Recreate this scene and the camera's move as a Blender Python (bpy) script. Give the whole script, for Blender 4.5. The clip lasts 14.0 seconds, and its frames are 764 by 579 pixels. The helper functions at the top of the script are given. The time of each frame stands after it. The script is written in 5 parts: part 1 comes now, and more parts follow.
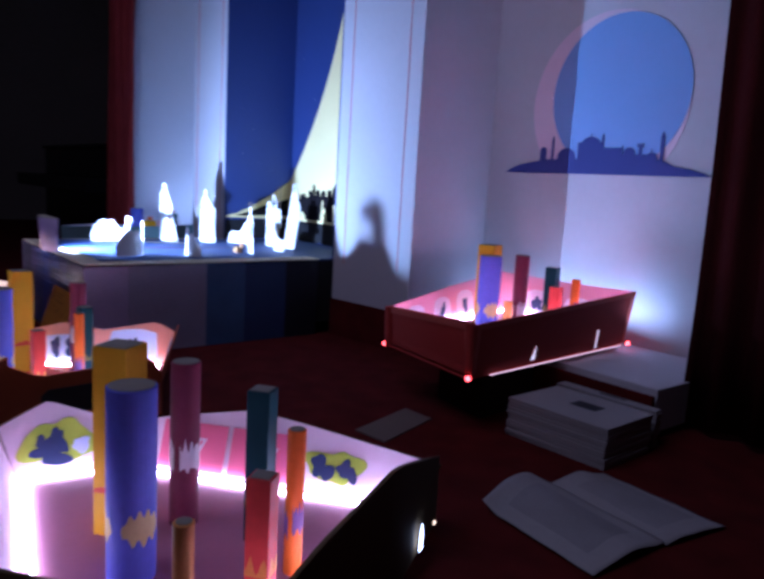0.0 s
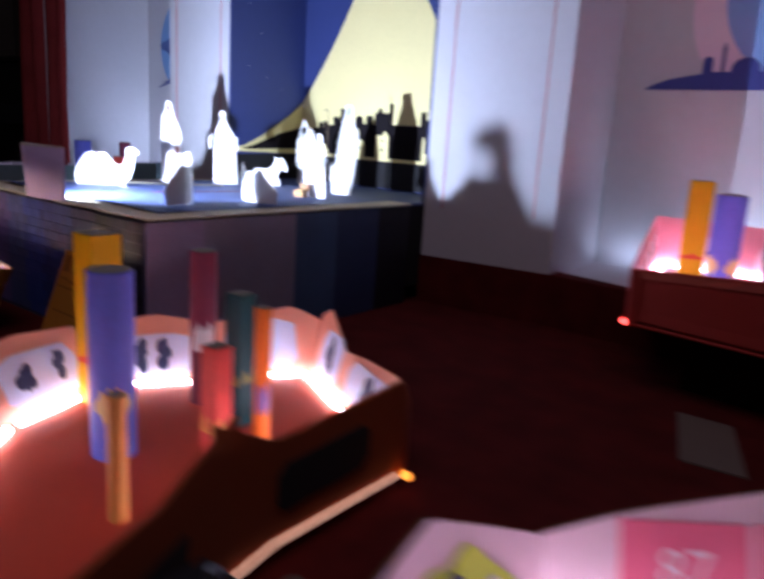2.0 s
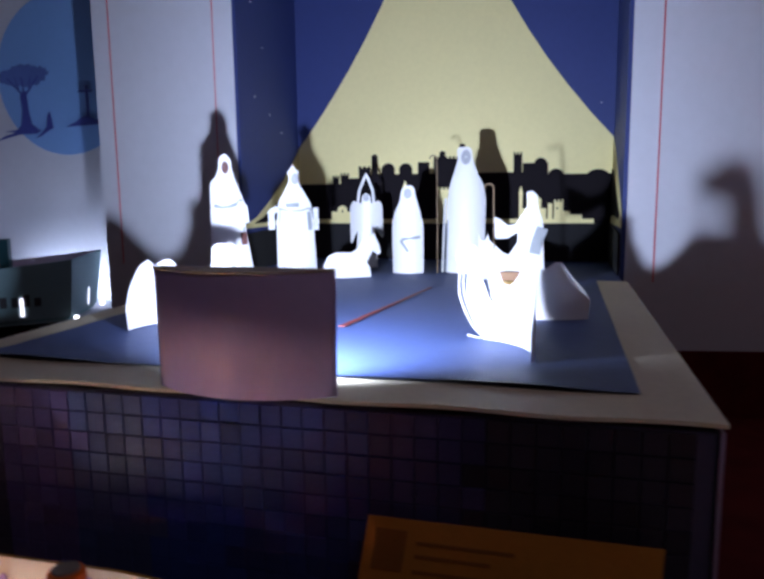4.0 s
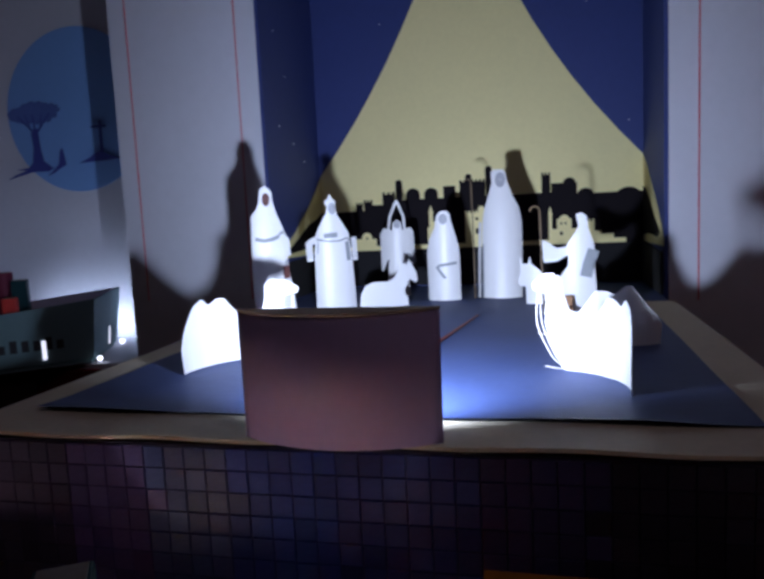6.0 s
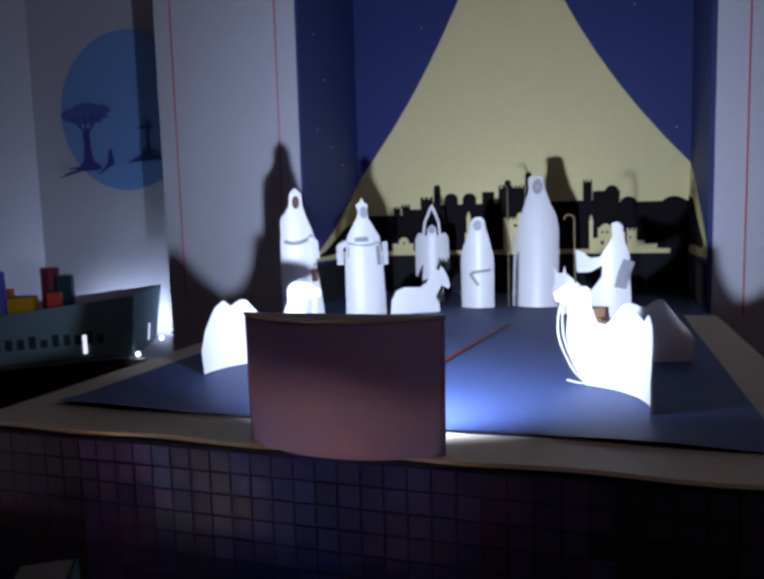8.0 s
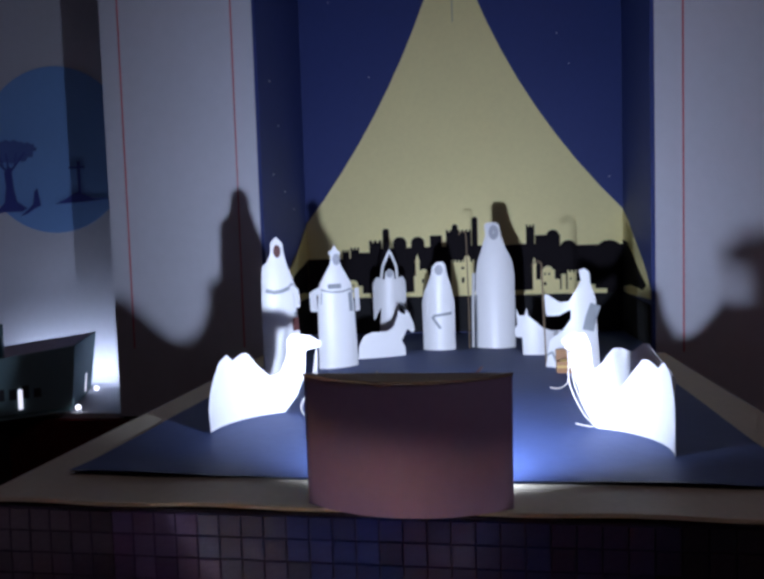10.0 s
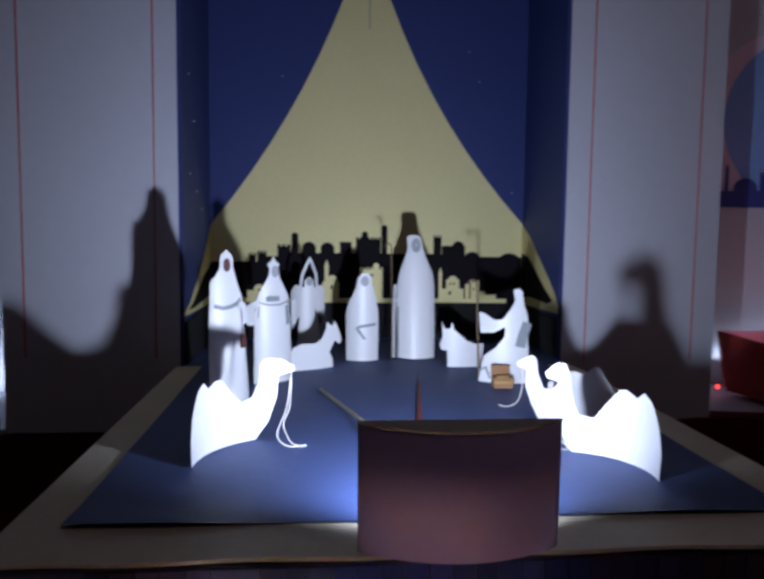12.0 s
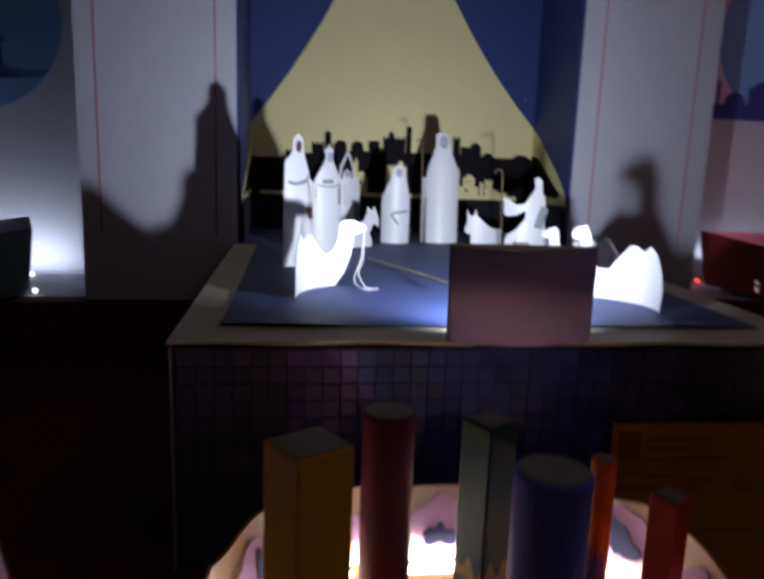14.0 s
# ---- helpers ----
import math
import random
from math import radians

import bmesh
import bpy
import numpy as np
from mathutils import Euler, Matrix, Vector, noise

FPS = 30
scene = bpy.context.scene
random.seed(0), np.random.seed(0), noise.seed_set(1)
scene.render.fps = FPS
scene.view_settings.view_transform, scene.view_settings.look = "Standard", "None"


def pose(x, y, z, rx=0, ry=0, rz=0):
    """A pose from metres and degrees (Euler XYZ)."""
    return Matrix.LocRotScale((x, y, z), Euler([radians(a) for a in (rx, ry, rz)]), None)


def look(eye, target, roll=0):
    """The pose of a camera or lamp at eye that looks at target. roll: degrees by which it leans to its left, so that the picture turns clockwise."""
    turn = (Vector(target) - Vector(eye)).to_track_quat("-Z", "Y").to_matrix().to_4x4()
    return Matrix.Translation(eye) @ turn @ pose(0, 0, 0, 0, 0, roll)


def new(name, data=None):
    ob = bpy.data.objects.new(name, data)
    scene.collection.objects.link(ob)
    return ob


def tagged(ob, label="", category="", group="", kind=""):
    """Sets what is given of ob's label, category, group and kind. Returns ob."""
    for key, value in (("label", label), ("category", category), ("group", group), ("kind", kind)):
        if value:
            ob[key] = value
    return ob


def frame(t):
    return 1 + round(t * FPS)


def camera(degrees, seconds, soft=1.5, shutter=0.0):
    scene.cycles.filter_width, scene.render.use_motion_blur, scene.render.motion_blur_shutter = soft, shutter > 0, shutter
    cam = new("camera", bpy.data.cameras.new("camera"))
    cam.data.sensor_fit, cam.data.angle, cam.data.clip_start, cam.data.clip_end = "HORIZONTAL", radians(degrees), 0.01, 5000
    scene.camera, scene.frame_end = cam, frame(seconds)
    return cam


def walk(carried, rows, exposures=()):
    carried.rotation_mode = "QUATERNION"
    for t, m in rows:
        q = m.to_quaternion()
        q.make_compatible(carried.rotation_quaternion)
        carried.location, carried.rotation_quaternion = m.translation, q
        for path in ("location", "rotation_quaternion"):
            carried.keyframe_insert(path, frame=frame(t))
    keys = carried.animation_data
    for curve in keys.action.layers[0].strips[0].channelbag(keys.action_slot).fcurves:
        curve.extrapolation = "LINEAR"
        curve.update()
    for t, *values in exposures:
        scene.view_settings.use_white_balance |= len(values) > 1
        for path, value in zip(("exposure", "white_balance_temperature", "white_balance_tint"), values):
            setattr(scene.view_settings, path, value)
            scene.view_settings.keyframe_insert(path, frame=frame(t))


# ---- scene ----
cam = camera(58.0, 14.0, soft=3.2, shutter=0.5)
PATH = [
    (0, (2.749, -0.644, 0.616), (1.216, 0.605, 0.319), 3.3),
    (0.3, (2.641, -0.661, 0.611), (1.199, 0.695, 0.324), 3.3),
    (0.5, (2.531, -0.695, 0.609), (1.146, 0.718, 0.321), 1.0),
    (0.8, (2.369, -0.75, 0.582), (1.074, 0.739, 0.256), -0.1),
    (1, (2.286, -0.774, 0.563), (1.002, 0.715, 0.197), 0.1),
    (1.5, (2.028, -0.777, 0.527), (0.758, 0.703, 0.082), 1.7),
    (1.8, (1.856, -0.784, 0.525), (0.642, 0.735, 0.06), 2.6),
    (2, (1.687, -0.798, 0.505), (0.479, 0.736, 0.072), 3.6),
    (2.2, (1.455, -0.824, 0.512), (0.291, 0.749, 0.098), 1.3),
    (2.4, (1.26, -0.851, 0.523), (0.138, 0.755, 0.119), -0.4),
    (2.5, (1.177, -0.841, 0.526), (0.063, 0.767, 0.111), -1.6),
    (2.6, (1.08, -0.842, 0.527), (0.037, 0.826, 0.164), 0.5),
    (2.9, (0.822, -0.743, 0.525), (-0.161, 0.966, 0.19), -2.3),
    (3, (0.752, -0.743, 0.515), (-0.177, 1.002, 0.213), -0.9),
    (3.2, (0.632, -0.688, 0.511), (-0.173, 1.113, 0.181), 0.2),
    (5.3, (0.128, -0.588, 0.511), (-0.184, 1.374, 0.287), -3.0),
    (5.5, (0.151, -0.603, 0.52), (-0.198, 1.35, 0.28), -2.7),
    (6, (0.19, -0.594, 0.522), (-0.276, 1.336, 0.295), -2.8),
    (6.5, (0.2, -0.576, 0.526), (-0.369, 1.327, 0.304), -0.2),
    (7, (0.219, -0.581, 0.521), (-0.416, 1.3, 0.289), -1.6),
    (7.5, (0.228, -0.574, 0.526), (-0.414, 1.308, 0.316), -2.0),
    (8, (0.225, -0.574, 0.523), (-0.379, 1.32, 0.311), -1.6),
    (8.5, (0.252, -0.583, 0.53), (-0.283, 1.335, 0.352), -0.4),
    (8.6, (0.249, -0.578, 0.533), (-0.273, 1.344, 0.354), -0.4),
    (8.7, (0.227, -0.577, 0.533), (-0.253, 1.357, 0.358), -0.7),
    (10.8, (0.054, -0.642, 0.597), (-0.234, 1.333, 0.481), -1.7),
    (11, (0.041, -0.638, 0.608), (-0.264, 1.329, 0.414), -0.9),
    (11.5, (-0.043, -0.612, 0.609), (-0.186, 1.375, 0.431), 0.6),
    (12, (-0.132, -0.617, 0.61), (0.047, 1.368, 0.441), 0.7),
    (12.5, (-0.174, -0.643, 0.619), (0.093, 1.334, 0.477), 1.0),
    (13, (-0.165, -0.684, 0.616), (-0.114, 1.309, 0.457), 1.4),
    (13.5, (-0.178, -0.759, 0.582), (-0.174, 1.227, 0.347), 3.3),
    (13.7, (-0.211, -0.777, 0.558), (-0.131, 1.199, 0.259), 3.9),
    (14, (-0.285, -0.834, 0.543), (-0.043, 1.113, 0.156), 2.0),
]
EXPOSURES = [(0, 2.0, 4750, 18), (0.5, 1.95, 5100, 18), (1.0, 1.9, 5600, 18), (1.5, 1.85, 5950, 18), (2.0, 1.92, 6200, 18), (2.5, 1.95, 6250, 18), (3.2, 1.6, 6250, 18), (5.3, 0.2, 6150, 18), (8.7, 0.1, 6200, 18), (10.8, 0.0, 6300, 18), (13.2, -0.1, 6450, 18), (14, -0.05, 6900, 18)]
walk(cam, [(t, look(eye, target, roll)) for t, eye, target, roll in PATH], EXPOSURES)

# ---- world and lights ----
world = bpy.data.worlds.new("dim_hall")
scene.world = world
world.use_nodes = True
world.node_tree.nodes["Background"].inputs["Color"].default_value = (0.85, 0.66, 0.6, 1)
world.node_tree.nodes["Background"].inputs["Strength"].default_value = 0.06


def lamp(name, kind, power, colour, m, **more):
    data = bpy.data.lights.new(name, kind)
    data.energy, data.color = power, colour
    if kind == "AREA":
        data.size = more["size"]
        data.shape = "RECTANGLE"
        data.size_y = more["size_y"]
    if kind in ("POINT", "SPOT"):
        data.shadow_soft_size = more["radius"]
    if kind == "SPOT":
        data.spot_size, data.spot_blend = more["cone"], more["blend"]
    ob = new(name, data)
    ob.matrix_world = m
    return ob


LAMP = (0.010, -0.014, 0.386)
COOL = (0.66, 0.78, 1.0)
lamp("stage_lamp_light", "SPOT", 41, COOL, look(LAMP, (0.0, 1.0, 0.44)), radius=0.014, cone=radians(140), blend=1.0)
# unseen overhead fill, added to brighten carpet, papers, lids and platform sides
lamp("hall_fill_light", "AREA", 4.1, (1.0, 0.80, 0.89), look((1.5, -1.2, 3.0), (0.7, 0.2, 0.2)), size=2.0, size_y=1.0)
lamp("red_tray_back_light", "AREA", 0.26, COOL, look((1.36, 1.388, 0.225), (1.37, 1.45, 0.325)), size=0.52, size_y=0.02)
lamp("red_tray_side_light", "AREA", 0.05, COOL, look((0.98, 1.385, 0.150), (0.97, 1.45, 0.30)), size=0.20, size_y=0.02)
lamp("green_tray_back_light", "AREA", 0.80, COOL, look((-1.155, 1.215, 0.190), (-1.15, 1.290, 0.280)), size=0.42, size_y=0.02)

# ---- materials ----


def mat(name, colour, rough=0.6, vary=0.12, scale=30.0, bump=0.0, fine=0.0, metal=0.0, emit=None, power=0.0, random_hue=0.0, spec=0.4):
    m = bpy.data.materials.new(name)
    m.use_nodes = True
    nt = m.node_tree
    b = nt.nodes["Principled BSDF"]
    b.inputs["Roughness"].default_value = rough
    b.inputs["Metallic"].default_value = metal
    b.inputs["Specular IOR Level"].default_value = spec
    col = (*colour, 1)
    b.inputs["Base Color"].default_value = col
    if emit:
        b.inputs["Emission Color"].default_value = (*emit, 1)
        b.inputs["Emission Strength"].default_value = power
    if vary or bump:
        tc = nt.nodes.new("ShaderNodeTexCoord")
        big = nt.nodes.new("ShaderNodeTexNoise")
        big.inputs["Scale"].default_value = scale * 0.2
        big.inputs["Detail"].default_value = 6
        small = nt.nodes.new("ShaderNodeTexNoise")
        small.inputs["Scale"].default_value = scale * 6
        small.inputs["Detail"].default_value = 3
        for n in (big, small):
            nt.links.new(tc.outputs["Object"], n.inputs["Vector"])
        add = nt.nodes.new("ShaderNodeMath")
        add.operation = "MULTIPLY_ADD"
        add.inputs[1].default_value = 0.5
        nt.links.new(small.outputs["Fac"], add.inputs[0])
        nt.links.new(big.outputs["Fac"], add.inputs[2])
        hsv = nt.nodes.new("ShaderNodeHueSaturation")
        hsv.inputs["Color"].default_value = col
        mr = nt.nodes.new("ShaderNodeMapRange")
        mr.inputs["From Min"].default_value, mr.inputs["From Max"].default_value = 0.45, 1.05
        mr.inputs["To Min"].default_value, mr.inputs["To Max"].default_value = 1 - vary, 1 + vary
        nt.links.new(add.outputs[0], mr.inputs["Value"])
        val = mr.outputs["Result"]
        if random_hue:
            oi = nt.nodes.new("ShaderNodeObjectInfo")
            mr2 = nt.nodes.new("ShaderNodeMapRange")
            mr2.inputs["To Min"].default_value, mr2.inputs["To Max"].default_value = 1 - random_hue, 1 + random_hue
            nt.links.new(oi.outputs["Random"], mr2.inputs["Value"])
            mul = nt.nodes.new("ShaderNodeMath")
            mul.operation = "MULTIPLY"
            nt.links.new(val, mul.inputs[0])
            nt.links.new(mr2.outputs["Result"], mul.inputs[1])
            val = mul.outputs[0]
        nt.links.new(val, hsv.inputs["Value"])
        nt.links.new(hsv.outputs["Color"], b.inputs["Base Color"])
        if bump:
            bp = nt.nodes.new("ShaderNodeBump")
            bp.inputs["Strength"].default_value = bump
            bp.inputs["Distance"].default_value = 0.002
            nt.links.new(small.outputs["Fac"], bp.inputs["Height"])
            nt.links.new(bp.outputs["Normal"], b.inputs["Normal"])
    return m


def see_through(m, c, thin):
    """Lets part of the light through a thin card."""
    nt = m.node_tree
    b, out = nt.nodes["Principled BSDF"], nt.nodes["Material Output"]
    tr, mix = nt.nodes.new("ShaderNodeBsdfTranslucent"), nt.nodes.new("ShaderNodeMixShader")
    tr.inputs["Color"].default_value = (*c, 1)
    mix.inputs[0].default_value = thin
    nt.links.new(b.outputs[0], mix.inputs[1])
    nt.links.new(tr.outputs[0], mix.inputs[2])
    nt.links.new(mix.outputs[0], out.inputs["Surface"])
    return m


WHITE_WALL = mat("white_wall_paper", (0.56, 0.57, 0.62), 0.75, 0.05, 8, 0.15)
NAVY = mat("navy_backdrop_paper", (0.028, 0.045, 0.17), 0.6, 0.1, 10, 0.1)
CREAM = mat("pale_yellow_paper", (0.80, 0.71, 0.34), 0.7, 0.05, 14, 0.1)
BLACK = mat("black_cutout_paper", (0.010, 0.008, 0.010), 0.8, 0.2, 20, spec=0.1)
BLACKBASE = mat("black_stage_cloth", (0.01, 0.01, 0.012), 0.9, 0.3, 20)
RED_THREAD = mat("red_line", (0.55, 0.05, 0.07), 0.6, 0.1)
CARPET = mat("dark_red_carpet", (0.085, 0.0085, 0.008), 0.95, 0.35, 60, 0.7, spec=0.1)
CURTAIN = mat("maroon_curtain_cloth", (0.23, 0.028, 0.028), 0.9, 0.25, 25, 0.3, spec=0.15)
# same maroon cloth, with the shade on the right curtain in its colour
CURTAIN_SHADED = mat("shaded_maroon_curtain_cloth", (0.05, 0.008, 0.008), 0.95, 0.25, 25, 0.3, spec=0.1)
DARKWALL = mat("unlit_hall_wall", (0.20, 0.18, 0.16), 0.9, 0.15, 4)
PIANO = mat("black_lacquered_wood", (0.01, 0.01, 0.012), 0.35, 0.2, 10)
BLUE_SHEET = mat("blue_craft_paper", (0.052, 0.085, 0.225), 0.62, 0.12, 12, 0.25)
BORDER = mat("cream_border_paper", (0.66, 0.60, 0.44), 0.7, 0.1, 16, 0.3)
SCREEN = see_through(mat("mauve_card", (0.42, 0.33, 0.55), 0.6, 0.07, 20, 0.1), (0.50, 0.34, 0.50), 0.06)
SCREEN_LID = mat("dull_cream_card_lid", (0.42, 0.38, 0.31), 0.7, 0.1, 20, 0.1)
CARD = mat("white_bent_card", (0.68, 0.68, 0.67), 0.38, 0.03, 30, 0.05)
FACE_GREY = mat("grey_face_oval", (0.33, 0.34, 0.36), 0.6, 0.1)
FACE_BROWN = mat("brown_face_oval", (0.10, 0.035, 0.03), 0.6, 0.2)
# grey of slits and small parts; also paints shade on bent arms
SHADE_CUT = mat("grey_slit_and_shade", (0.25, 0.27, 0.28), 0.6, 0.15)
MOON_PALE = mat("pale_moon_paper", (0.80, 0.66, 0.78), 0.75, 0.05, 12)
MOON_BLUE = mat("sky_blue_moon_paper", (0.24, 0.42, 0.80), 0.7, 0.05, 12)
MOON_DEEP = mat("mid_blue_moon_paper", (0.19, 0.37, 0.70), 0.7, 0.05, 12)
SIL_BLUE = mat("deep_blue_silhouette", (0.045, 0.06, 0.27), 0.7, 0.1, 20)
CROWN_BLUE = mat("mid_blue_crown_paper", (0.085, 0.14, 0.38), 0.7, 0.15, 40)
PAPER = mat("greyish_white_paper", (0.33, 0.32, 0.325), 0.8, 0.1, 20, 0.2)
PRINT = mat("grey_print_on_paper", (0.27, 0.265, 0.275), 0.8, 0.18, 40)
DULL_PAPER = mat("dull_brownish_paper", (0.15, 0.12, 0.10), 0.85, 0.15, 20, 0.2)
INK = mat("dark_ink", (0.03, 0.03, 0.04), 0.7, 0.1)
KRAFT = mat("orange_brown_envelope_paper", (0.45, 0.185, 0.018), 0.75, 0.12, 24, 0.3)
KRAFT_INK = mat("brown_print", (0.25, 0.095, 0.012), 0.8, 0.1)
WOODBOX = mat("varnished_chest_wood", (0.30, 0.15, 0.06), 0.5, 0.3, 60, 0.3)
ROPE = mat("white_cotton_cord", (0.75, 0.73, 0.68), 0.9, 0.15, 80, 0.5)
STAFF = mat("brown_wire_staff", (0.16, 0.11, 0.06), 0.6, 0.3, 80)
GOLD = mat("gilded_trim", (0.5, 0.35, 0.12), 0.4, 0.2, 40, metal=0.7)
ROD = mat("pale_wooden_rod", (0.55, 0.48, 0.30), 0.6, 0.2, 60)
RED_STRIP = mat("red_ribbon", (0.20, 0.035, 0.028), 0.6, 0.1)
DARK_FELT = mat("dark_pedestal_cloth", (0.014, 0.006, 0.006), 0.95, 0.3, 30, 0.3)
LED = mat("led_strip_glow", (0.9, 0.9, 0.9), 0.5, 0, emit=(1.0, 0.90, 0.93), power=1.2)
LED_BRIGHT = mat("led_strip_glow_bright", (0.9, 0.9, 0.9), 0.5, 0, emit=(0.95, 0.93, 1.0), power=13)
LED_MILD = mat("led_strip_glow_mild", (0.9, 0.9, 0.9), 0.5, 0, emit=(1.0, 0.88, 0.94), power=5)
LED_CORAL = mat("led_strip_glow_inward", (0.9, 0.9, 0.9), 0.5, 0, emit=(0.95, 0.95, 1.0), power=8)
LED_A = mat("led_strip_glow_lilac_tray", (0.9, 0.9, 0.9), 0.5, 0, emit=(1.0, 0.86, 0.92), power=12)
LED_COOL = mat("led_window_glow", (0.9, 0.9, 0.9), 0.5, 0, emit=(0.86, 0.88, 1.0), power=1.1)
LED_WARM = mat("warm_corner_led", (0.4, 0.25, 0.15), 0.4, 0, emit=(1.0, 0.62, 0.35), power=0.7)
LED_ORANGE = mat("orange_corner_led", (0.3, 0.08, 0.02), 0.4, 0, emit=(1.0, 0.27, 0.03), power=0.9)
SEAM = mat("orange_seam_glow", (0.6, 0.2, 0.1), 0.4, 0.3, emit=(1.0, 0.55, 0.38), power=0.4)
SEAM_PINK = mat("pink_seam_glow", (0.6, 0.3, 0.3), 0.4, 0.3, emit=(1.0, 0.55, 0.55), power=0.35)
LED_B = mat("led_strip_glow_coral_tray", (0.9, 0.9, 0.9), 0.5, 0, emit=(0.92, 0.93, 1.0), power=10)
LED_C = mat("led_strip_glow_cream_tray", (0.9, 0.9, 0.9), 0.5, 0, emit=(1.0, 0.92, 0.88), power=260)
LED_D = mat("led_strip_glow_red_tray", (0.9, 0.9, 0.9), 0.5, 0, emit=(0.95, 0.90, 1.0), power=25)
SLOT_PINK = mat("pink_slot_glow", (0.9, 0.8, 0.8), 0.5, 0, emit=(1.0, 0.78, 0.80), power=0.22)
LED_RED = mat("red_corner_led", (0.8, 0.05, 0.05), 0.4, 0, emit=(1.0, 0.06, 0.05), power=2.5)
LED_WHITE = mat("white_corner_led", (0.8, 0.8, 0.9), 0.4, 0, emit=(0.85, 0.9, 1.0), power=2.5)
TUBE = {
    "yellow": mat("yellow_printed_card", (0.70, 0.37, 0.008), 0.5, 0.08, 20, 0.1, spec=0.15),
    "blue": mat("violet_blue_printed_card", (0.14, 0.16, 0.68), 0.5, 0.12, 16, 0.1, spec=0.15),
    "maroon": mat("maroon_printed_card", (0.20, 0.036, 0.075), 0.5, 0.12, 20, 0.1, spec=0.15),
    "green": mat("dark_teal_printed_card", (0.014, 0.060, 0.072), 0.5, 0.12, 20, 0.1, spec=0.15),
    "orange": mat("orange_printed_card", (0.80, 0.17, 0.02), 0.5, 0.1, 20, 0.1, spec=0.15),
    "red": mat("coral_red_printed_card", (0.70, 0.07, 0.06), 0.5, 0.12, 20, 0.1, spec=0.15),
    "peach": mat("peach_printed_card", (0.78, 0.35, 0.10), 0.5, 0.1, 20, 0.1, spec=0.15),
}
TUBE_TOP = mat("grey_card_lid", (0.24, 0.225, 0.19), 0.7, 0.15, 30, 0.2)
PATCH = {
    "yellow": mat("red_hill_print", (0.65, 0.08, 0.03), 0.6, 0.1),
    "blue": mat("yellow_leaf_print", (0.62, 0.50, 0.22), 0.6, 0.15),
    "maroon": mat("white_frond_print", (0.72, 0.66, 0.70), 0.6, 0.1),
    "green": mat("olive_leaf_print", (0.18, 0.17, 0.04), 0.6, 0.2),
    "orange": mat("violet_flower_print", (0.20, 0.09, 0.30), 0.6, 0.2),
    "red": mat("gold_flower_print", (0.75, 0.28, 0.05), 0.6, 0.2),
}

# ---- mesh helpers ----


def finish(name, bm, material, parent=None, label="", smooth=False):
    me = bpy.data.meshes.new(name)
    bmesh.ops.recalc_face_normals(bm, faces=bm.faces)
    bm.to_mesh(me)
    bm.free()
    mats = material if isinstance(material, (list, tuple)) else [material]
    for m in mats:
        me.materials.append(m)
    if smooth:
        for p in me.polygons:
            p.use_smooth = True
    ob = new(name, me)
    if parent:
        ob.parent = parent
    if label:
        tagged(ob, label)
    return ob


def part(name, bm, material, parent, label="", smooth=False):
    return finish(name, bm, material, parent, label, smooth)


def thing(name, label, category, at=(0, 0, 0), group="", kind=""):
    e = new(name)
    e.location = at
    e.empty_display_size = 0.05
    return tagged(e, label, category, group, kind)


def block(x0, x1, y0, y1, z0, z1, bevel=0.0, bm=None):
    bm = bm or bmesh.new()
    vs = [bm.verts.new((x, y, z)) for z in (z0, z1) for y in (y0, y1) for x in (x0, x1)]
    fs = [bm.faces.new([vs[i] for i in f]) for f in ((0, 2, 3, 1), (4, 5, 7, 6), (0, 1, 5, 4), (2, 6, 7, 3), (0, 4, 6, 2), (1, 3, 7, 5))]
    if bevel:
        bmesh.ops.bevel(bm, geom=list({e for f in fs for e in f.edges}), offset=bevel, segments=2, affect="EDGES", profile=0.5)
    return bm


def prism(points, z0, z1, bm=None):
    """An upright prism over a plan polygon."""
    bm = bm or bmesh.new()
    lo = [bm.verts.new((x, y, z0)) for x, y in points]
    hi = [bm.verts.new((x, y, z1)) for x, y in points]
    n = len(points)
    bm.faces.new(lo)
    bm.faces.new(hi)
    for i in range(n):
        bm.faces.new((lo[i], lo[(i + 1) % n], hi[(i + 1) % n], hi[i]))
    return bm


def cutout(points, y, thick=0.002, bm=None, flip=False):
    """A flat card with an outline in x and z, standing at y and proud by thick towards -y. flip: outline in y and z at x = y."""
    bm = bm or bmesh.new()
    put = (lambda a, b, d: (y + d, a, b)) if flip else (lambda a, b, d: (a, y + d, b))
    lo = [bm.verts.new(put(a, b, 0)) for a, b in points]
    hi = [bm.verts.new(put(a, b, -thick)) for a, b in points]
    n = len(points)
    bm.faces.new(hi)
    bm.faces.new(lo)
    for i in range(n):
        bm.faces.new((lo[i], lo[(i + 1) % n], hi[(i + 1) % n], hi[i]))
    return bm


def circle(cx, cz, r, n=48, a0=0.0, a1=360.0, sz=1.0):
    return [(cx + r * math.cos(radians(a0 + (a1 - a0) * i / n)), cz + sz * r * math.sin(radians(a0 + (a1 - a0) * i / n))) for i in range(n + (a1 - a0 < 359))]


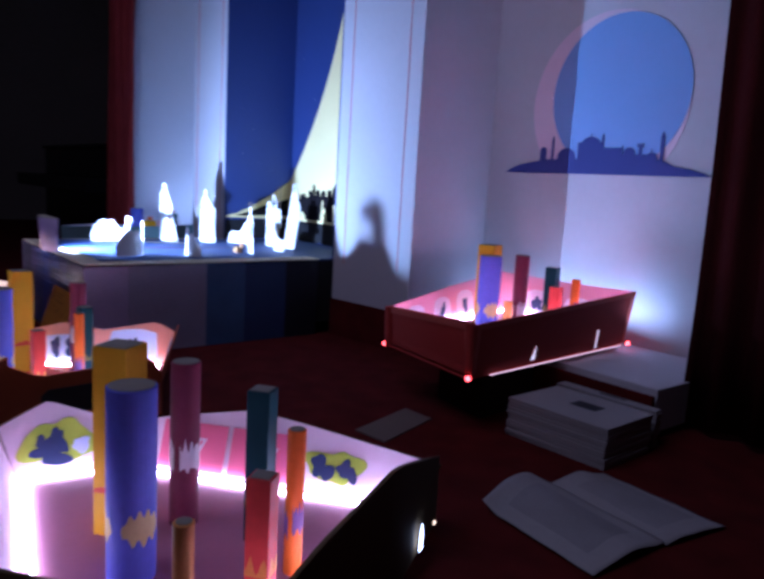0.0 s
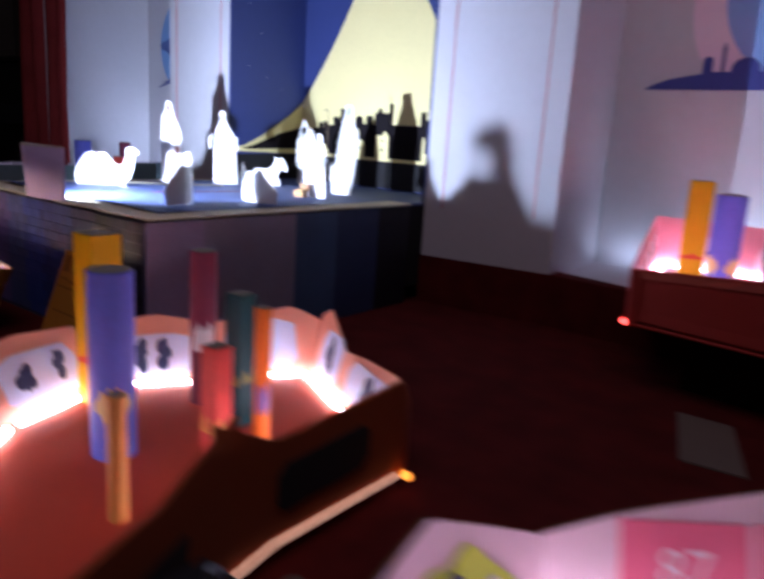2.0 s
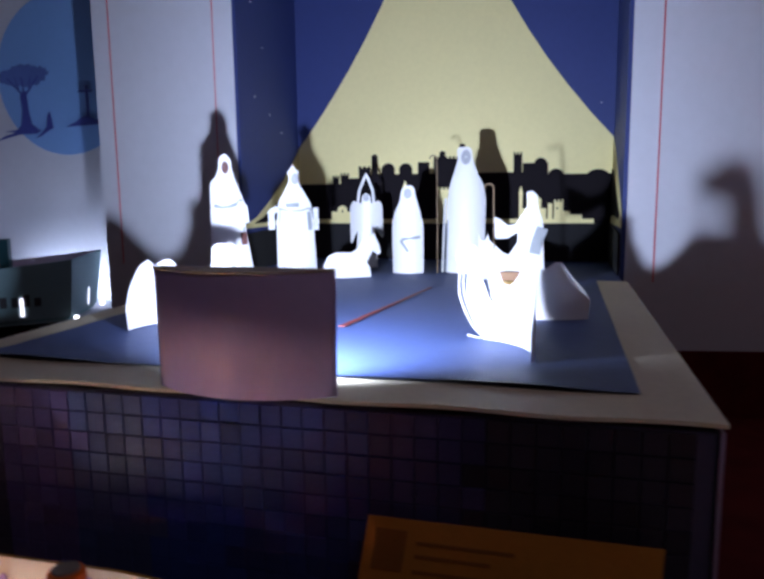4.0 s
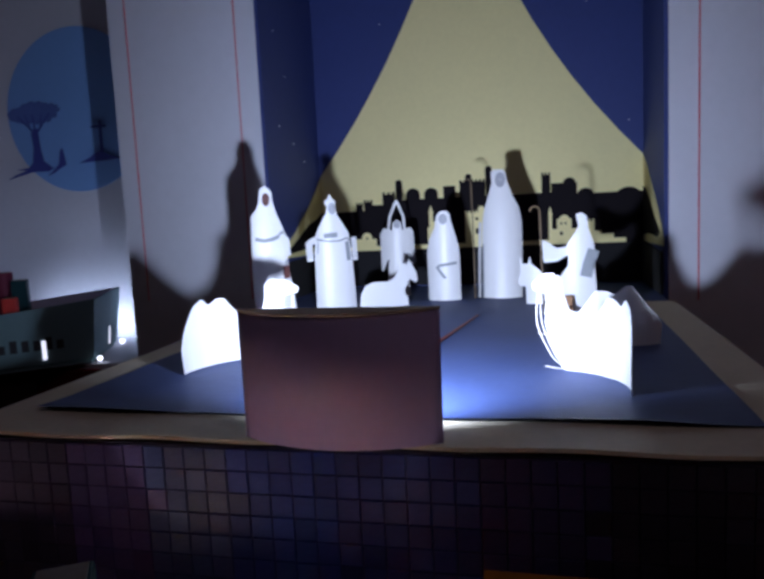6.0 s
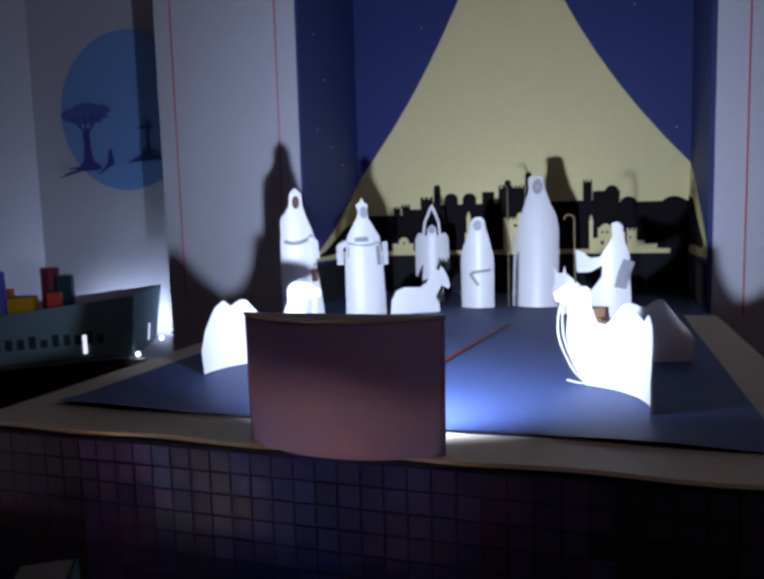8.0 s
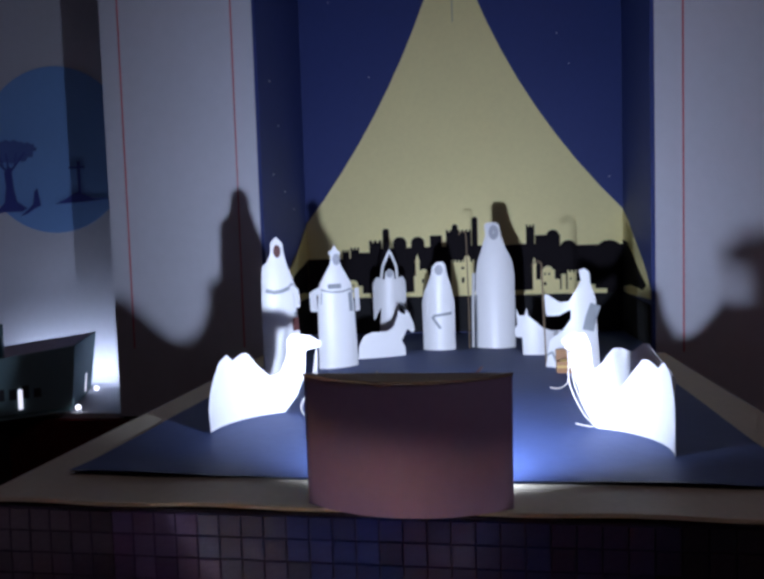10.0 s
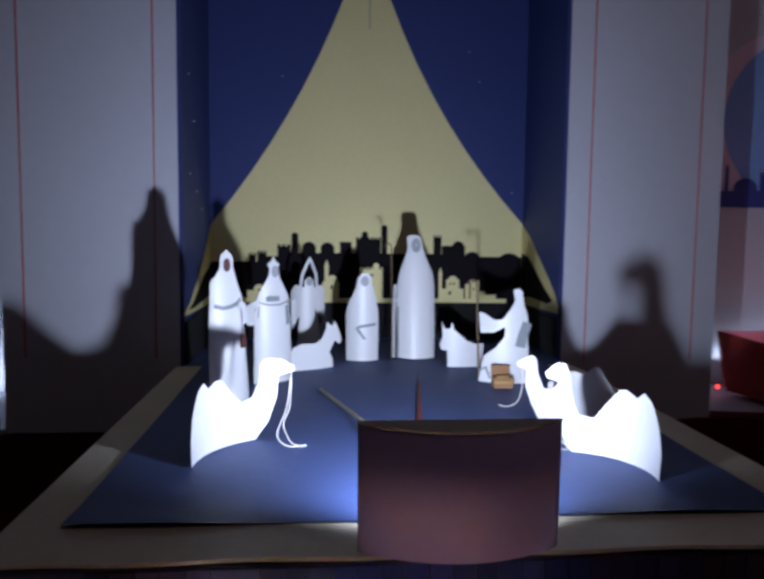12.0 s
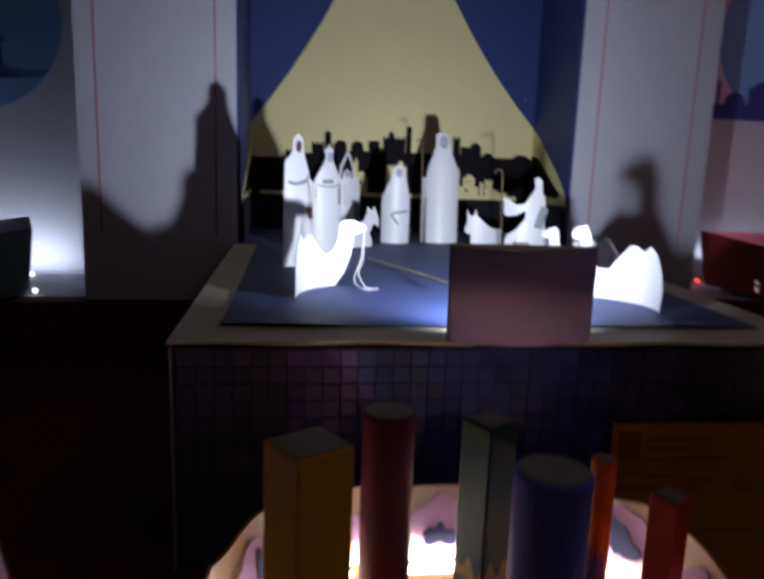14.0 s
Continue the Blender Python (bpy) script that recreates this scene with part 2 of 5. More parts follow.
def rod(points, r, bm=None, sides=8):
    """A round rod along points."""
    bm = bm or bmesh.new()
    pts = [Vector(p) for p in points]
    rings = []
    for i, p in enumerate(pts):
        d = (pts[min(i + 1, len(pts) - 1)] - pts[max(i - 1, 0)]).normalized()
        q = d.to_track_quat("Z", "Y")
        rings.append([bm.verts.new(p + q @ Vector((r * math.cos(6.2832 * k / sides), r * math.sin(6.2832 * k / sides), 0))) for k in range(sides)])
    for a, b in zip(rings, rings[1:]):
        for k in range(sides):
            bm.faces.new((a[k], a[(k + 1) % sides], b[(k + 1) % sides], b[k]))
    bm.faces.new(rings[0])
    bm.faces.new(rings[-1])
    return bm


# ---- setting ----
YP, YQ, YB, YR, YL = 0.97, 0.905, 1.285, 1.45, 1.29
TOP = 0.312


def setting(name, bm, material, label, category=""):
    return tagged(finish(name, bm, material), label, category, "", "structure")


setting("floor", block(-6, 6, -4, 3, -0.05, 0), CARPET, "dark red carpet on the hall floor")
setting("ceiling", block(-6, 6, -4, 3, 3.2, 3.3), DARKWALL, "dark unlit ceiling of the hall")
setting("wall_back", block(-6, 6, 2.6, 2.75, 0, 3.2), DARKWALL, "dark unlit wall behind the display")
setting("wall_front", block(-6, 6, -4.15, -4, 0, 3.2), DARKWALL, "dark unlit wall of the hall")
setting("wall_left", block(-6.15, -6, -4, 3, 0, 3.2), DARKWALL, "dark unlit side wall")
setting("wall_right", block(6, 6.15, -4, 3, 0, 3.2), DARKWALL, "dark unlit side wall")
H = 2.2
# pilasters beside the niche, the recess walls and the ledges
setting("pilaster_right", prism([(0.443, YP), (0.856, YP + 0.055), (0.82, YR - 0.001), (0.443, YR - 0.001)], 0.10, H), WHITE_WALL, "white paper-covered pilaster with thin red lines")
setting("pilaster_left", block(-0.805, -0.436, YQ, YQ + 0.384, 0.165, H), WHITE_WALL, "white paper-covered pilaster with thin red lines")
setting("wall_recess_right", block(0.60, 2.3, YR, YR + 0.06, 0.10, H), WHITE_WALL, "white recess wall with a moon picture")
setting("wall_recess_left", block(-1.60, -0.75, YL, YL + 0.06, 0.10, H), WHITE_WALL, "white recess wall with a moon picture")
setting("wall_recess_side", prism([(-1.66, 0.80), (-1.60, 0.80), (-1.555, YL), (-1.615, YL)], 0.10, H), WHITE_WALL, "white side wall of the recess")
setting("wall_niche_back", block(-0.50, 0.52, YB, YB + 0.05, 0.10, H), NAVY, "navy blue backdrop of the niche")
setting("wall_niche_left", block(-0.4355, -0.428, YQ + 0.001, YB - 0.001, 0.30, H), NAVY, "navy blue side panel of the niche")
setting("wall_niche_right", block(0.434, 0.4425, YP + 0.001, YB - 0.001, 0.30, H), NAVY, "navy blue side panel of the niche")
setting("ledge_right", prism([(0.858, 1.026), (1.87, 1.008), (1.87, YR - 0.002), (0.8225, YR - 0.002)], 0.02, 0.135), WHITE_WALL, "white ledge at the foot of the recess")
setting("ledge_left", block(-1.60, -0.807, 0.925, YL - 0.002, 0.02, 0.168, 0.003), WHITE_WALL, "white ledge at the foot of the recess")
setting("trim_base_right", prism([(0.444, YP - 0.008), (0.866, YP + 0.047), (1.2, YP + 0.025), (1.2, YP + 0.06), (0.442, YP + 0.2)], 0.0, 0.148), CARPET, "dark red carpeted base below the wall")
setting("trim_base_far_right", block(1.2, 1.87, 0.985, 0.998, 0.0, 0.12), CARPET, "dark red carpeted base below the ledge")
setting("trim_base_left", block(-1.62, -0.444, YQ - 0.004, YQ + 0.018, 0.0, 0.155), CARPET, "dark red carpeted base below the wall")
for x, y in ((0.503, YP + 0.0075), (0.792, YP + 0.046), (-0.760, YQ - 0.0005), (-0.486, YQ - 0.0005)):
    setting("trim_line", rod([(x, y, 0.30 if x > 0 else 0.33), (x + 0.001, y, 1.0), (x, y, H)], 0.0016), RED_THREAD, "thin red vertical line on the white pilaster")

# ---- pictures on the walls ----


def curve_between(a, b, bend, n=10):
    """Points from a to b, bowed sideways by bend."""
    out = []
    for i in range(n + 1):
        t = i / n
        off = bend * 4 * t * (1 - t)
        dx, dz = b[0] - a[0], b[1] - a[1]
        d = math.hypot(dx, dz)
        out.append((a[0] + dx * t - dz / d * off, a[1] + dz * t + dx / d * off))
    return out


comet = thing("comet_tail_picture", "pale yellow paper comet tail spreading over the navy backdrop", "picture", (0, YB, TOP))
left = curve_between((-0.427, 0.622), (-0.014, 1.40), -0.045)
right = curve_between((-0.004, 1.40), (0.433, 0.633), -0.055)
bm = cutout([(0.433, 0.40), (-0.427, 0.40)] + left + right, YB - 0.001, 0.002)
o = part("tail_sheet", bm, CREAM, None)
o.parent, o.matrix_parent_inverse = comet, comet.matrix_basis.inverted()
SIDE_TOP = {-1: [(YB - 0.004, 0.617), (1.225, 0.575), (1.163, 0.535), (1.06, 0.478), (0.98, 0.442), (YQ + 0.004, 0.424)], 1: [(YB - 0.004, 0.630), (1.22, 0.604), (1.153, 0.561), (1.051, 0.500), (YP + 0.025, 0.458), (YP + 0.004, 0.436)]}
for sx, xw in ((-1, -0.4275), (1, 0.4335)):
    yf = SIDE_TOP[sx][-1][0]
    bm = cutout(SIDE_TOP[sx] + [(yf, 0.418), (YB - 0.004, 0.412)], xw + (0.002 if sx < 0 else 0), 0.002, flip=0.0094)
    o = part("tail_side_sheet", bm, CREAM, None)
    o.parent, o.matrix_parent_inverse = comet, comet.matrix_basis.inverted()
bm = block(-0.0035, -0.0015, YB - 0.006, YB - 0.0035, 1.15, 1.30)
o = part("slit", bm, SHADE_CUT, None, "thin dark slit near the tip")
o.parent, o.matrix_parent_inverse = comet, comet.matrix_basis.inverted()


def under(child, thing_ob):
    child.parent, child.matrix_parent_inverse = thing_ob, thing_ob.matrix_basis.inverted()
    return child


def skyline(bm, y, items, thick):
    """Block, dome, turret and minaret outlines standing side by side."""
    for x0, x1, z0, z1, kind in items:
        w, c = x1 - x0, (x0 + x1) / 2
        if kind == "dome":
            pts = [(x0, z0), (x1, z0)] + [(c + w / 2 * math.cos(a), z1 - w / 2 * 0.9 + w / 2 * 0.9 * math.sin(a)) for a in [math.pi * k / 10 for k in range(11)]]
        elif kind == "castle":
            n = max(3, int(w / 0.009))
            pts = [(x0, z0), (x1, z0)]
            for k in range(2 * n - 1):
                xa, xb = x1 - w * k / (2 * n - 1), x1 - w * (k + 1) / (2 * n - 1)
                zz = z1 if k % 2 == 0 else z1 - 0.006
                pts += [(xa, zz), (xb, zz)]
        elif kind == "minaret":
            q = w * 0.75
            pts = [(x0, z0), (x1, z0), (x1, z1 - 0.022), (x1 + q * 0.3, z1 - 0.02), (x1 - w * 0.1, z1 - 0.016), (x1 - w * 0.15, z1 - 0.010), (c, z1), (x0 + w * 0.15, z1 - 0.010), (x0 + w * 0.1, z1 - 0.016), (x0 - q * 0.3, z1 - 0.02), (x0, z1 - 0.022)]
        elif kind == "hill":
            pts = [(x0, z0), (x1, z0)] + [(x1 - w * k / 12, z0 + (z1 - z0) * (0.55 + 0.45 * math.sin(math.pi * (1 - k / 12) ** 0.8))) for k in range(13)]
        else:
            pts = [(x0, z0), (x1, z0), (x1, z1), (x0, z1)]
        cutout(pts, y, thick, bm)
    return bm


city = thing("city_silhouette", "black paper city skyline with pale houses in front", "picture", (0, YB, TOP))
back = [(-0.427, -0.295, 0.40, 0.523, "block"), (-0.325, -0.306, 0.5, 0.547, "castle"), (-0.302, -0.278, 0.5, 0.553, "castle"), (-0.296, -0.24, 0.4, 0.538, "block"),
        (-0.248, -0.214, 0.45, 0.571, "castle"), (-0.21, -0.192, 0.45, 0.603, "dome"), (-0.24, 0.22, 0.40, 0.548, "block"), (-0.181, -0.144, 0.5, 0.578, "dome"),
        (-0.131, -0.094, 0.5, 0.577, "dome"), (-0.078, -0.046, 0.5, 0.579, "block"), (-0.034, 0.034, 0.45, 0.593, "castle"), (-0.018, -0.002, 0.58, 0.608, "dome"),
        (0.036, 0.052, 0.45, 0.626, "dome"), (0.181, 0.203, 0.45, 0.60, "castle"), (0.205, 0.270, 0.45, 0.571, "block"), (0.235, 0.267, 0.5, 0.584, "dome"),
        (0.27, 0.312, 0.45, 0.555, "dome"), (0.2, 0.433, 0.40, 0.541, "block"), (0.36, 0.433, 0.45, 0.552, "dome")]
PIECE = {"block": "house", "castle": "tower", "dome": "dome", "minaret": "minaret", "hill": "hill"}
for q, item in enumerate(back):
    under(part(PIECE[item[4]], skyline(bmesh.new(), YB - 0.0035 - 0.00004 * q, [item], 0.002), BLACK, None), city)
front = [(-0.40, 0.39, 0.412, 0.424, "block"), (-0.312, -0.283, 0.42, 0.462, "dome"), (-0.33, -0.27, 0.42, 0.445, "block"), (-0.120, -0.109, 0.42, 0.530, "minaret"), (-0.112, -0.085, 0.42, 0.488, "dome"),
         (-0.125, -0.08, 0.42, 0.47, "block"), (-0.022, 0.041, 0.42, 0.510, "castle"), (0.014, 0.030, 0.5, 0.522, "dome"), (0.197, 0.206, 0.42, 0.512, "minaret"), (0.218, 0.255, 0.42, 0.478, "block"),
         (0.224, 0.250, 0.46, 0.488, "dome"), (0.205, 0.268, 0.42, 0.452, "block"), (0.272, 0.284, 0.42, 0.465, "block"), (0.288, 0.312, 0.42, 0.475, "castle"), (0.312, 0.33, 0.42, 0.445, "block"), (0.33, 0.36, 0.42, 0.436, "block")]
for q, item in enumerate(front):
    under(part(PIECE[item[4]], skyline(bmesh.new(), YB - 0.0065 - 0.00004 * q, [item], 0.0016), CREAM, None, "pale yellow cut-paper house"), city)
for x, z, w, h in ((0.010, 0.455, 0.007, 0.014), (0.010, 0.488, 0.008, 0.006), (-0.10, 0.455, 0.005, 0.011), (0.229, 0.440, 0.007, 0.009), (0.229, 0.466, 0.004, 0.006), (0.240, 0.466, 0.004, 0.006), (-0.297, 0.446, 0.004, 0.006), (0.296, 0.452, 0.004, 0.005)):
    under(part("house_window", block(x - w / 2, x + w / 2, YB - 0.0095, YB - 0.0083, z - h / 2, z + h / 2), BLACK, None), city)
under(part("base_sheet", block(-0.427, 0.433, YB - 0.0125, YB - 0.0085, TOP + 0.001, 0.412), BLACKBASE, None, "black paper strip at the foot of the city"), city)
SIDE_HILL = {-1: [(YB - 0.014, 0.520), (1.231, 0.508), (1.156, 0.492), (1.093, 0.468), (1.02, 0.442), (0.96, 0.428), (1.02, 0.427), (1.093, 0.430), (1.226, 0.434), (YB - 0.014, 0.428)],
             1: [(YB - 0.014, 0.552), (1.214, 0.544), (1.127, 0.499), (1.067, 0.470), (1.01, 0.446), (1.045, 0.434), (1.101, 0.437), (1.182, 0.438), (YB - 0.014, 0.430)]}
for sx, xw in ((-1, -0.4255), (1, 0.4315)):
    under(part("side_hill", cutout(SIDE_HILL[sx], xw + (0.0018 if sx < 0 else 0), 0.0018, flip=0.0094), BLACK, None, "black paper hill running forward on the side wall"), city)
for xw, d in ((-0.4255, 0.004), (0.4315, -0.004)):
    yf = (YP if xw > 0 else YQ) + 0.004
    bm = prism([(xw, yf), (xw + d, yf), (xw + d, YB - 0.014), (xw, YB - 0.014)], TOP + 0.001, 0.415)
    for v in bm.verts:
        if v.co.z > 0.4 and v.co.y < 1.1:
            v.co.z = 0.405
    under(part("base_side_sheet", bm, BLACKBASE, None), city)

for x, y, z in ((-0.427, 0.99, 0.955), (-0.427, 0.995, 0.735), (-0.427, 1.085, 0.70), (-0.427, 1.16, 0.66), (-0.427, 1.05, 0.86), (-0.235, YB - 0.002, 1.02), (-0.342, YB - 0.002, 1.23), (0.27, YB - 0.002, 1.10), (0.30, YB - 0.002, 1.02), (0.40, YB - 0.002, 0.72)):
    bm = bmesh.new()
    bmesh.ops.create_icosphere(bm, subdivisions=1, radius=0.0018, matrix=Matrix.Translation((x, y, z)))
    tagged(finish("star", bm, CARD), "tiny white paper star on the navy backdrop", "star", "stars on the backdrop")

moon = thing("crescent_moon_picture", "blue moon with pale crescent and a mosque skyline on white paper", "picture", (1.3, YR, 0.7))
under(part("pale_disc", cutout([(x, max(z, 0.705)) for x, z in circle(1.3272, 0.9367, 0.305, 64)], YR - 0.0005, 0.0015), MOON_PALE, None, "pale lilac crescent"), moon)
under(part("blue_disc", cutout([(x, max(z, 0.706)) for x, z in circle(1.3712, 0.966, 0.261, 64)], YR - 0.0025, 0.0015), MOON_BLUE, None, "sky blue full disc"), moon)
ground = [(0.91, 0.6973), (1.723, 0.6973), (1.70, 0.708), (1.66, 0.719), (1.60, 0.728), (1.565, 0.745), (1.53, 0.752), (1.10, 0.748), (1.04, 0.738), (0.98, 0.728), (0.935, 0.712)]
under(part("ground_strip", cutout(ground, YR - 0.0045, 0.0015), SIL_BLUE, None, "deep blue paper ground strip"), moon)
mosque = [(1.072, 1.100, 0.735, 0.792, "dome"), (1.122, 1.132, 0.735, 0.832, "minaret"), (1.150, 1.228, 0.735, 0.788, "dome"), (1.236, 1.246, 0.735, 0.807, "castle"), (1.243, 1.334, 0.735, 0.826, "dome"), (1.286, 1.291, 0.82, 0.838, "minaret"), (1.236, 1.335, 0.735, 0.785, "block"),
          (1.331, 1.341, 0.735, 0.838, "minaret"), (1.336, 1.415, 0.735, 0.787, "block"), (1.411, 1.4145, 0.735, 0.796, "block"), (1.418, 1.462, 0.735, 0.788, "dome"), (1.474, 1.485, 0.735, 0.792, "block"), (1.468, 1.491, 0.789, 0.801, "castle"), (1.415, 1.50, 0.735, 0.765, "block"), (1.499, 1.543, 0.735, 0.771, "dome"), (1.519, 1.522, 0.765, 0.782, "block"), (1.549, 1.562, 0.735, 0.838, "minaret")]
for q, item in enumerate(mosque):
    under(part(PIECE[item[4]], skyline(bmesh.new(), YR - 0.0046 - 0.00004 * q, [item], 0.0015), SIL_BLUE, None, "deep blue paper silhouette"), moon)

moon = thing("savanna_moon_picture", "blue moon disc with an acacia tree silhouette", "picture", (-1.2, YL, 0.6))
under(part("blue_disc", cutout(circle(-1.195, 0.872, 0.246, 64), YL - 0.0005, 0.0015), MOON_DEEP, None), moon)
bm = cutout([(-1.385, 0.706), (-1.366, 0.722), (-1.358, 0.77), (-1.362, 0.812), (-1.352, 0.826), (-1.338, 0.826), (-1.336, 0.80), (-1.333, 0.76), (-1.325, 0.725), (-1.30, 0.708), (-1.34, 0.702)], YL - 0.0025, 0.0015)
crown = bmesh.new()
for q, (cx, cz, r, s) in enumerate(((-1.40, 0.872, 0.042, 0.52), (-1.345, 0.886, 0.058, 0.38), (-1.295, 0.880, 0.042, 0.46), (-1.345, 0.865, 0.080, 0.30), (-1.375, 0.862, 0.032, 0.6), (-1.31, 0.858, 0.026, 0.6))):
    cutout([(x + 0.004 * math.sin(k * 2.3 + q), z + 0.004 * math.sin(k * 3.1 + q)) for k, (x, z) in enumerate(circle(cx, cz, r, 22, sz=s))], YL - 0.0022 - 0.00005 * q, 0.0012, crown)
under(part("acacia_crown", crown, CROWN_BLUE, None, "mid blue flat acacia crown"), moon)
for a, b, w in (((-1.352, 0.815), (-1.405, 0.868), 0.004), ((-1.340, 0.815), (-1.290, 0.870), 0.004), ((-1.346, 0.815), (-1.352, 0.87), 0.003), ((-1.365, 0.833), (-1.378, 0.872), 0.002), ((-1.326, 0.835), (-1.318, 0.872), 0.002)):
    cutout([(a[0] - w, a[1]), (a[0] + w, a[1]), (b[0] + w * 0.6, b[1]), (b[0] - w * 0.6, b[1])], YL - 0.0026, 0.0015, bm)
under(part("acacia_trunk", bm, SIL_BLUE, None, "deep blue acacia trunk"), moon)
bm = cutout([(-1.465, 0.674), (-1.43, 0.690), (-1.39, 0.700), (-1.43, 0.704), (-1.385, 0.708), (-1.33, 0.710), (-1.29, 0.705), (-1.31, 0.694), (-1.37, 0.694), (-1.42, 0.684)], YL - 0.0028, 0.0015)
cutout([(-1.315, 0.680), (-1.285, 0.702), (-1.272, 0.715), (-1.265, 0.752), (-1.256, 0.762), (-1.250, 0.73), (-1.247, 0.710), (-1.270, 0.700), (-1.29, 0.688)], YL - 0.0028, 0.0015, bm)
cutout([(-1.20, 0.712), (-1.16, 0.727), (-1.145, 0.738), (-1.122, 0.746), (-1.10, 0.735), (-1.07, 0.724), (-1.0, 0.724), (-1.1, 0.715)], YL - 0.0028, 0.0015, bm)
cutout([(-1.122, 0.74), (-1.113, 0.74), (-1.113, 0.835), (-1.122, 0.835)], YL - 0.0028, 0.0015, bm)
cutout([(-1.148, 0.814), (-1.098, 0.814), (-1.098, 0.821), (-1.148, 0.821)], YL - 0.0032, 0.0015, bm)
under(part("ground_strip", bm, SIL_BLUE, None), moon)

# ---- curtains and the black cabinet in the dark ----


def curtain(name, x0, x1, y, z0, z1, label, folds, depth=0.03, cloth=CURTAIN):
    bm = bmesh.new()
    n = folds * 8
    rows = []
    for z in np.linspace(z0, z1, 8):
        row = []
        for i in range(n + 1):
            u = i / n
            wob = 0.008 * math.sin(z * 3 + u * 17)
            row.append(bm.verts.new((x0 + (x1 - x0) * u + wob * 0.4, y + depth * math.sin(u * folds * 6.2832) + wob + 0.01 * math.sin(u * 23), z)))
        rows.append(row)
    for a, b in zip(rows, rows[1:]):
        for i in range(n):
            bm.faces.new((a[i], a[i + 1], b[i + 1], b[i]))
    ob = finish(name, bm, cloth, smooth=True)
    s = ob.modifiers.new("thick", "SOLIDIFY")
    s.thickness = 0.004
    return tagged(ob, label, "curtain")


curtain("curtain", -1.84, -1.42, 0.80, 0.02, H + 0.3, "maroon cloth curtain hanging in folds beside the recess", 4)
curtain("curtain", 1.86, 3.4, 1.16, 0.02, H + 0.3, "maroon cloth curtain beside the moon recess, shade put into its colour", 14, 0.02, CURTAIN_SHADED)
cab = thing("upright_piano", "black lacquered upright cabinet standing in the dark hall", "piano", (-3.2, 0.95, 0))
for nm, b in (("body", (-4.4, -2.15, 1.0, 1.5, 0.0, 0.78)), ("lid", (-4.42, -2.13, 0.98, 1.52, 0.782, 0.81)), ("keyboard_shelf", (-4.35, -2.2, 0.75, 0.998, 0.45, 0.55))):
    under(part(nm, block(*b, 0.006), PIANO, None), cab)

# ---- platform ----
plat = thing("display_platform", "low display platform with blue paper top, cream border and mosaic front", "platform", (0, 0.48, 0))
under(part("body", block(-0.436, 0.436, 0.004, 0.90, 0.0, TOP - 0.010), BLACKBASE, None), plat)
under(part("rear_body", block(-0.427, 0.433, 0.902, YB - 0.002, 0.05, TOP - 0.010), BLACKBASE, None), plat)
# border: a cream sheet, slightly wavy along its front edge
bm = bmesh.new()
nx, ny = 40, 40
grid = [[bm.verts.new((-0.443 + 0.886 * i / nx, -0.004 + 0.904 * j / ny, TOP - 0.0012 + 0.0012 * math.sin(i * 0.7) * (1 - j / ny) ** 4)) for i in range(nx + 1)] for j in range(ny + 1)]
for j in range(ny):
    for i in range(nx):
        bm.faces.new((grid[j][i], grid[j][i + 1], grid[j + 1][i + 1], grid[j + 1][i]))
ob = under(part("border_sheet", bm, BORDER, None, "cream paper border"), plat)
s = ob.modifiers.new("thick", "SOLIDIFY")
s.thickness = 0.004
bm = bmesh.new()
nx, ny = 36, 44
grid = []
for j in range(ny + 1):
    row = []
    for i in range(nx + 1):
        u, v = i / nx, j / ny
        x, y = -0.386 + 0.766 * u, 0.066 + 0.885 * v
        lift = 0.0022 * noise.noise((x * 7, y * 7, 0.3)) + (0.004 * max(0, 0.06 - v) / 0.06 * max(0, math.sin(u * 9 + 1)))
        row.append(bm.verts.new((x, y, TOP + 0.0012 + max(lift, -0.0006))))
    grid.append(row)
for j in range(ny):
    for i in range(nx):
        bm.faces.new((grid[j][i], grid[j][i + 1], grid[j + 1][i + 1], grid[j + 1][i]))
under(part("blue_sheet", bm, BLUE_SHEET, None, "blue craft paper laid on the platform", True), plat)
under(part("rear_sheet", block(-0.427, 0.433, 0.902, YB - 0.013, TOP - 0.0095, TOP - 0.002), BLUE_SHEET, None), plat)

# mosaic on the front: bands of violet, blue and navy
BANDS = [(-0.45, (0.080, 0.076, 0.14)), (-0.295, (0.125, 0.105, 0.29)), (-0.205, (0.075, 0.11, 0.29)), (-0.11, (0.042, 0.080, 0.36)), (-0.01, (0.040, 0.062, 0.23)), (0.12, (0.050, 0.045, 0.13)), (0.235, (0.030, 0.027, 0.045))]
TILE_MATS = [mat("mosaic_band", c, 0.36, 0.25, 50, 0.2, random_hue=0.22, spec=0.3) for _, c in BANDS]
# first band's extra violet is reflected tray light put into its colour
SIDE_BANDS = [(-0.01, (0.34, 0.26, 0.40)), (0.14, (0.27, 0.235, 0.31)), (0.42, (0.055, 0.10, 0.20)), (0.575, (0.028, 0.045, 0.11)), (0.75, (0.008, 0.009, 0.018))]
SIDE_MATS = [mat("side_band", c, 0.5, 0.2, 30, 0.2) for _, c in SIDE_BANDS]
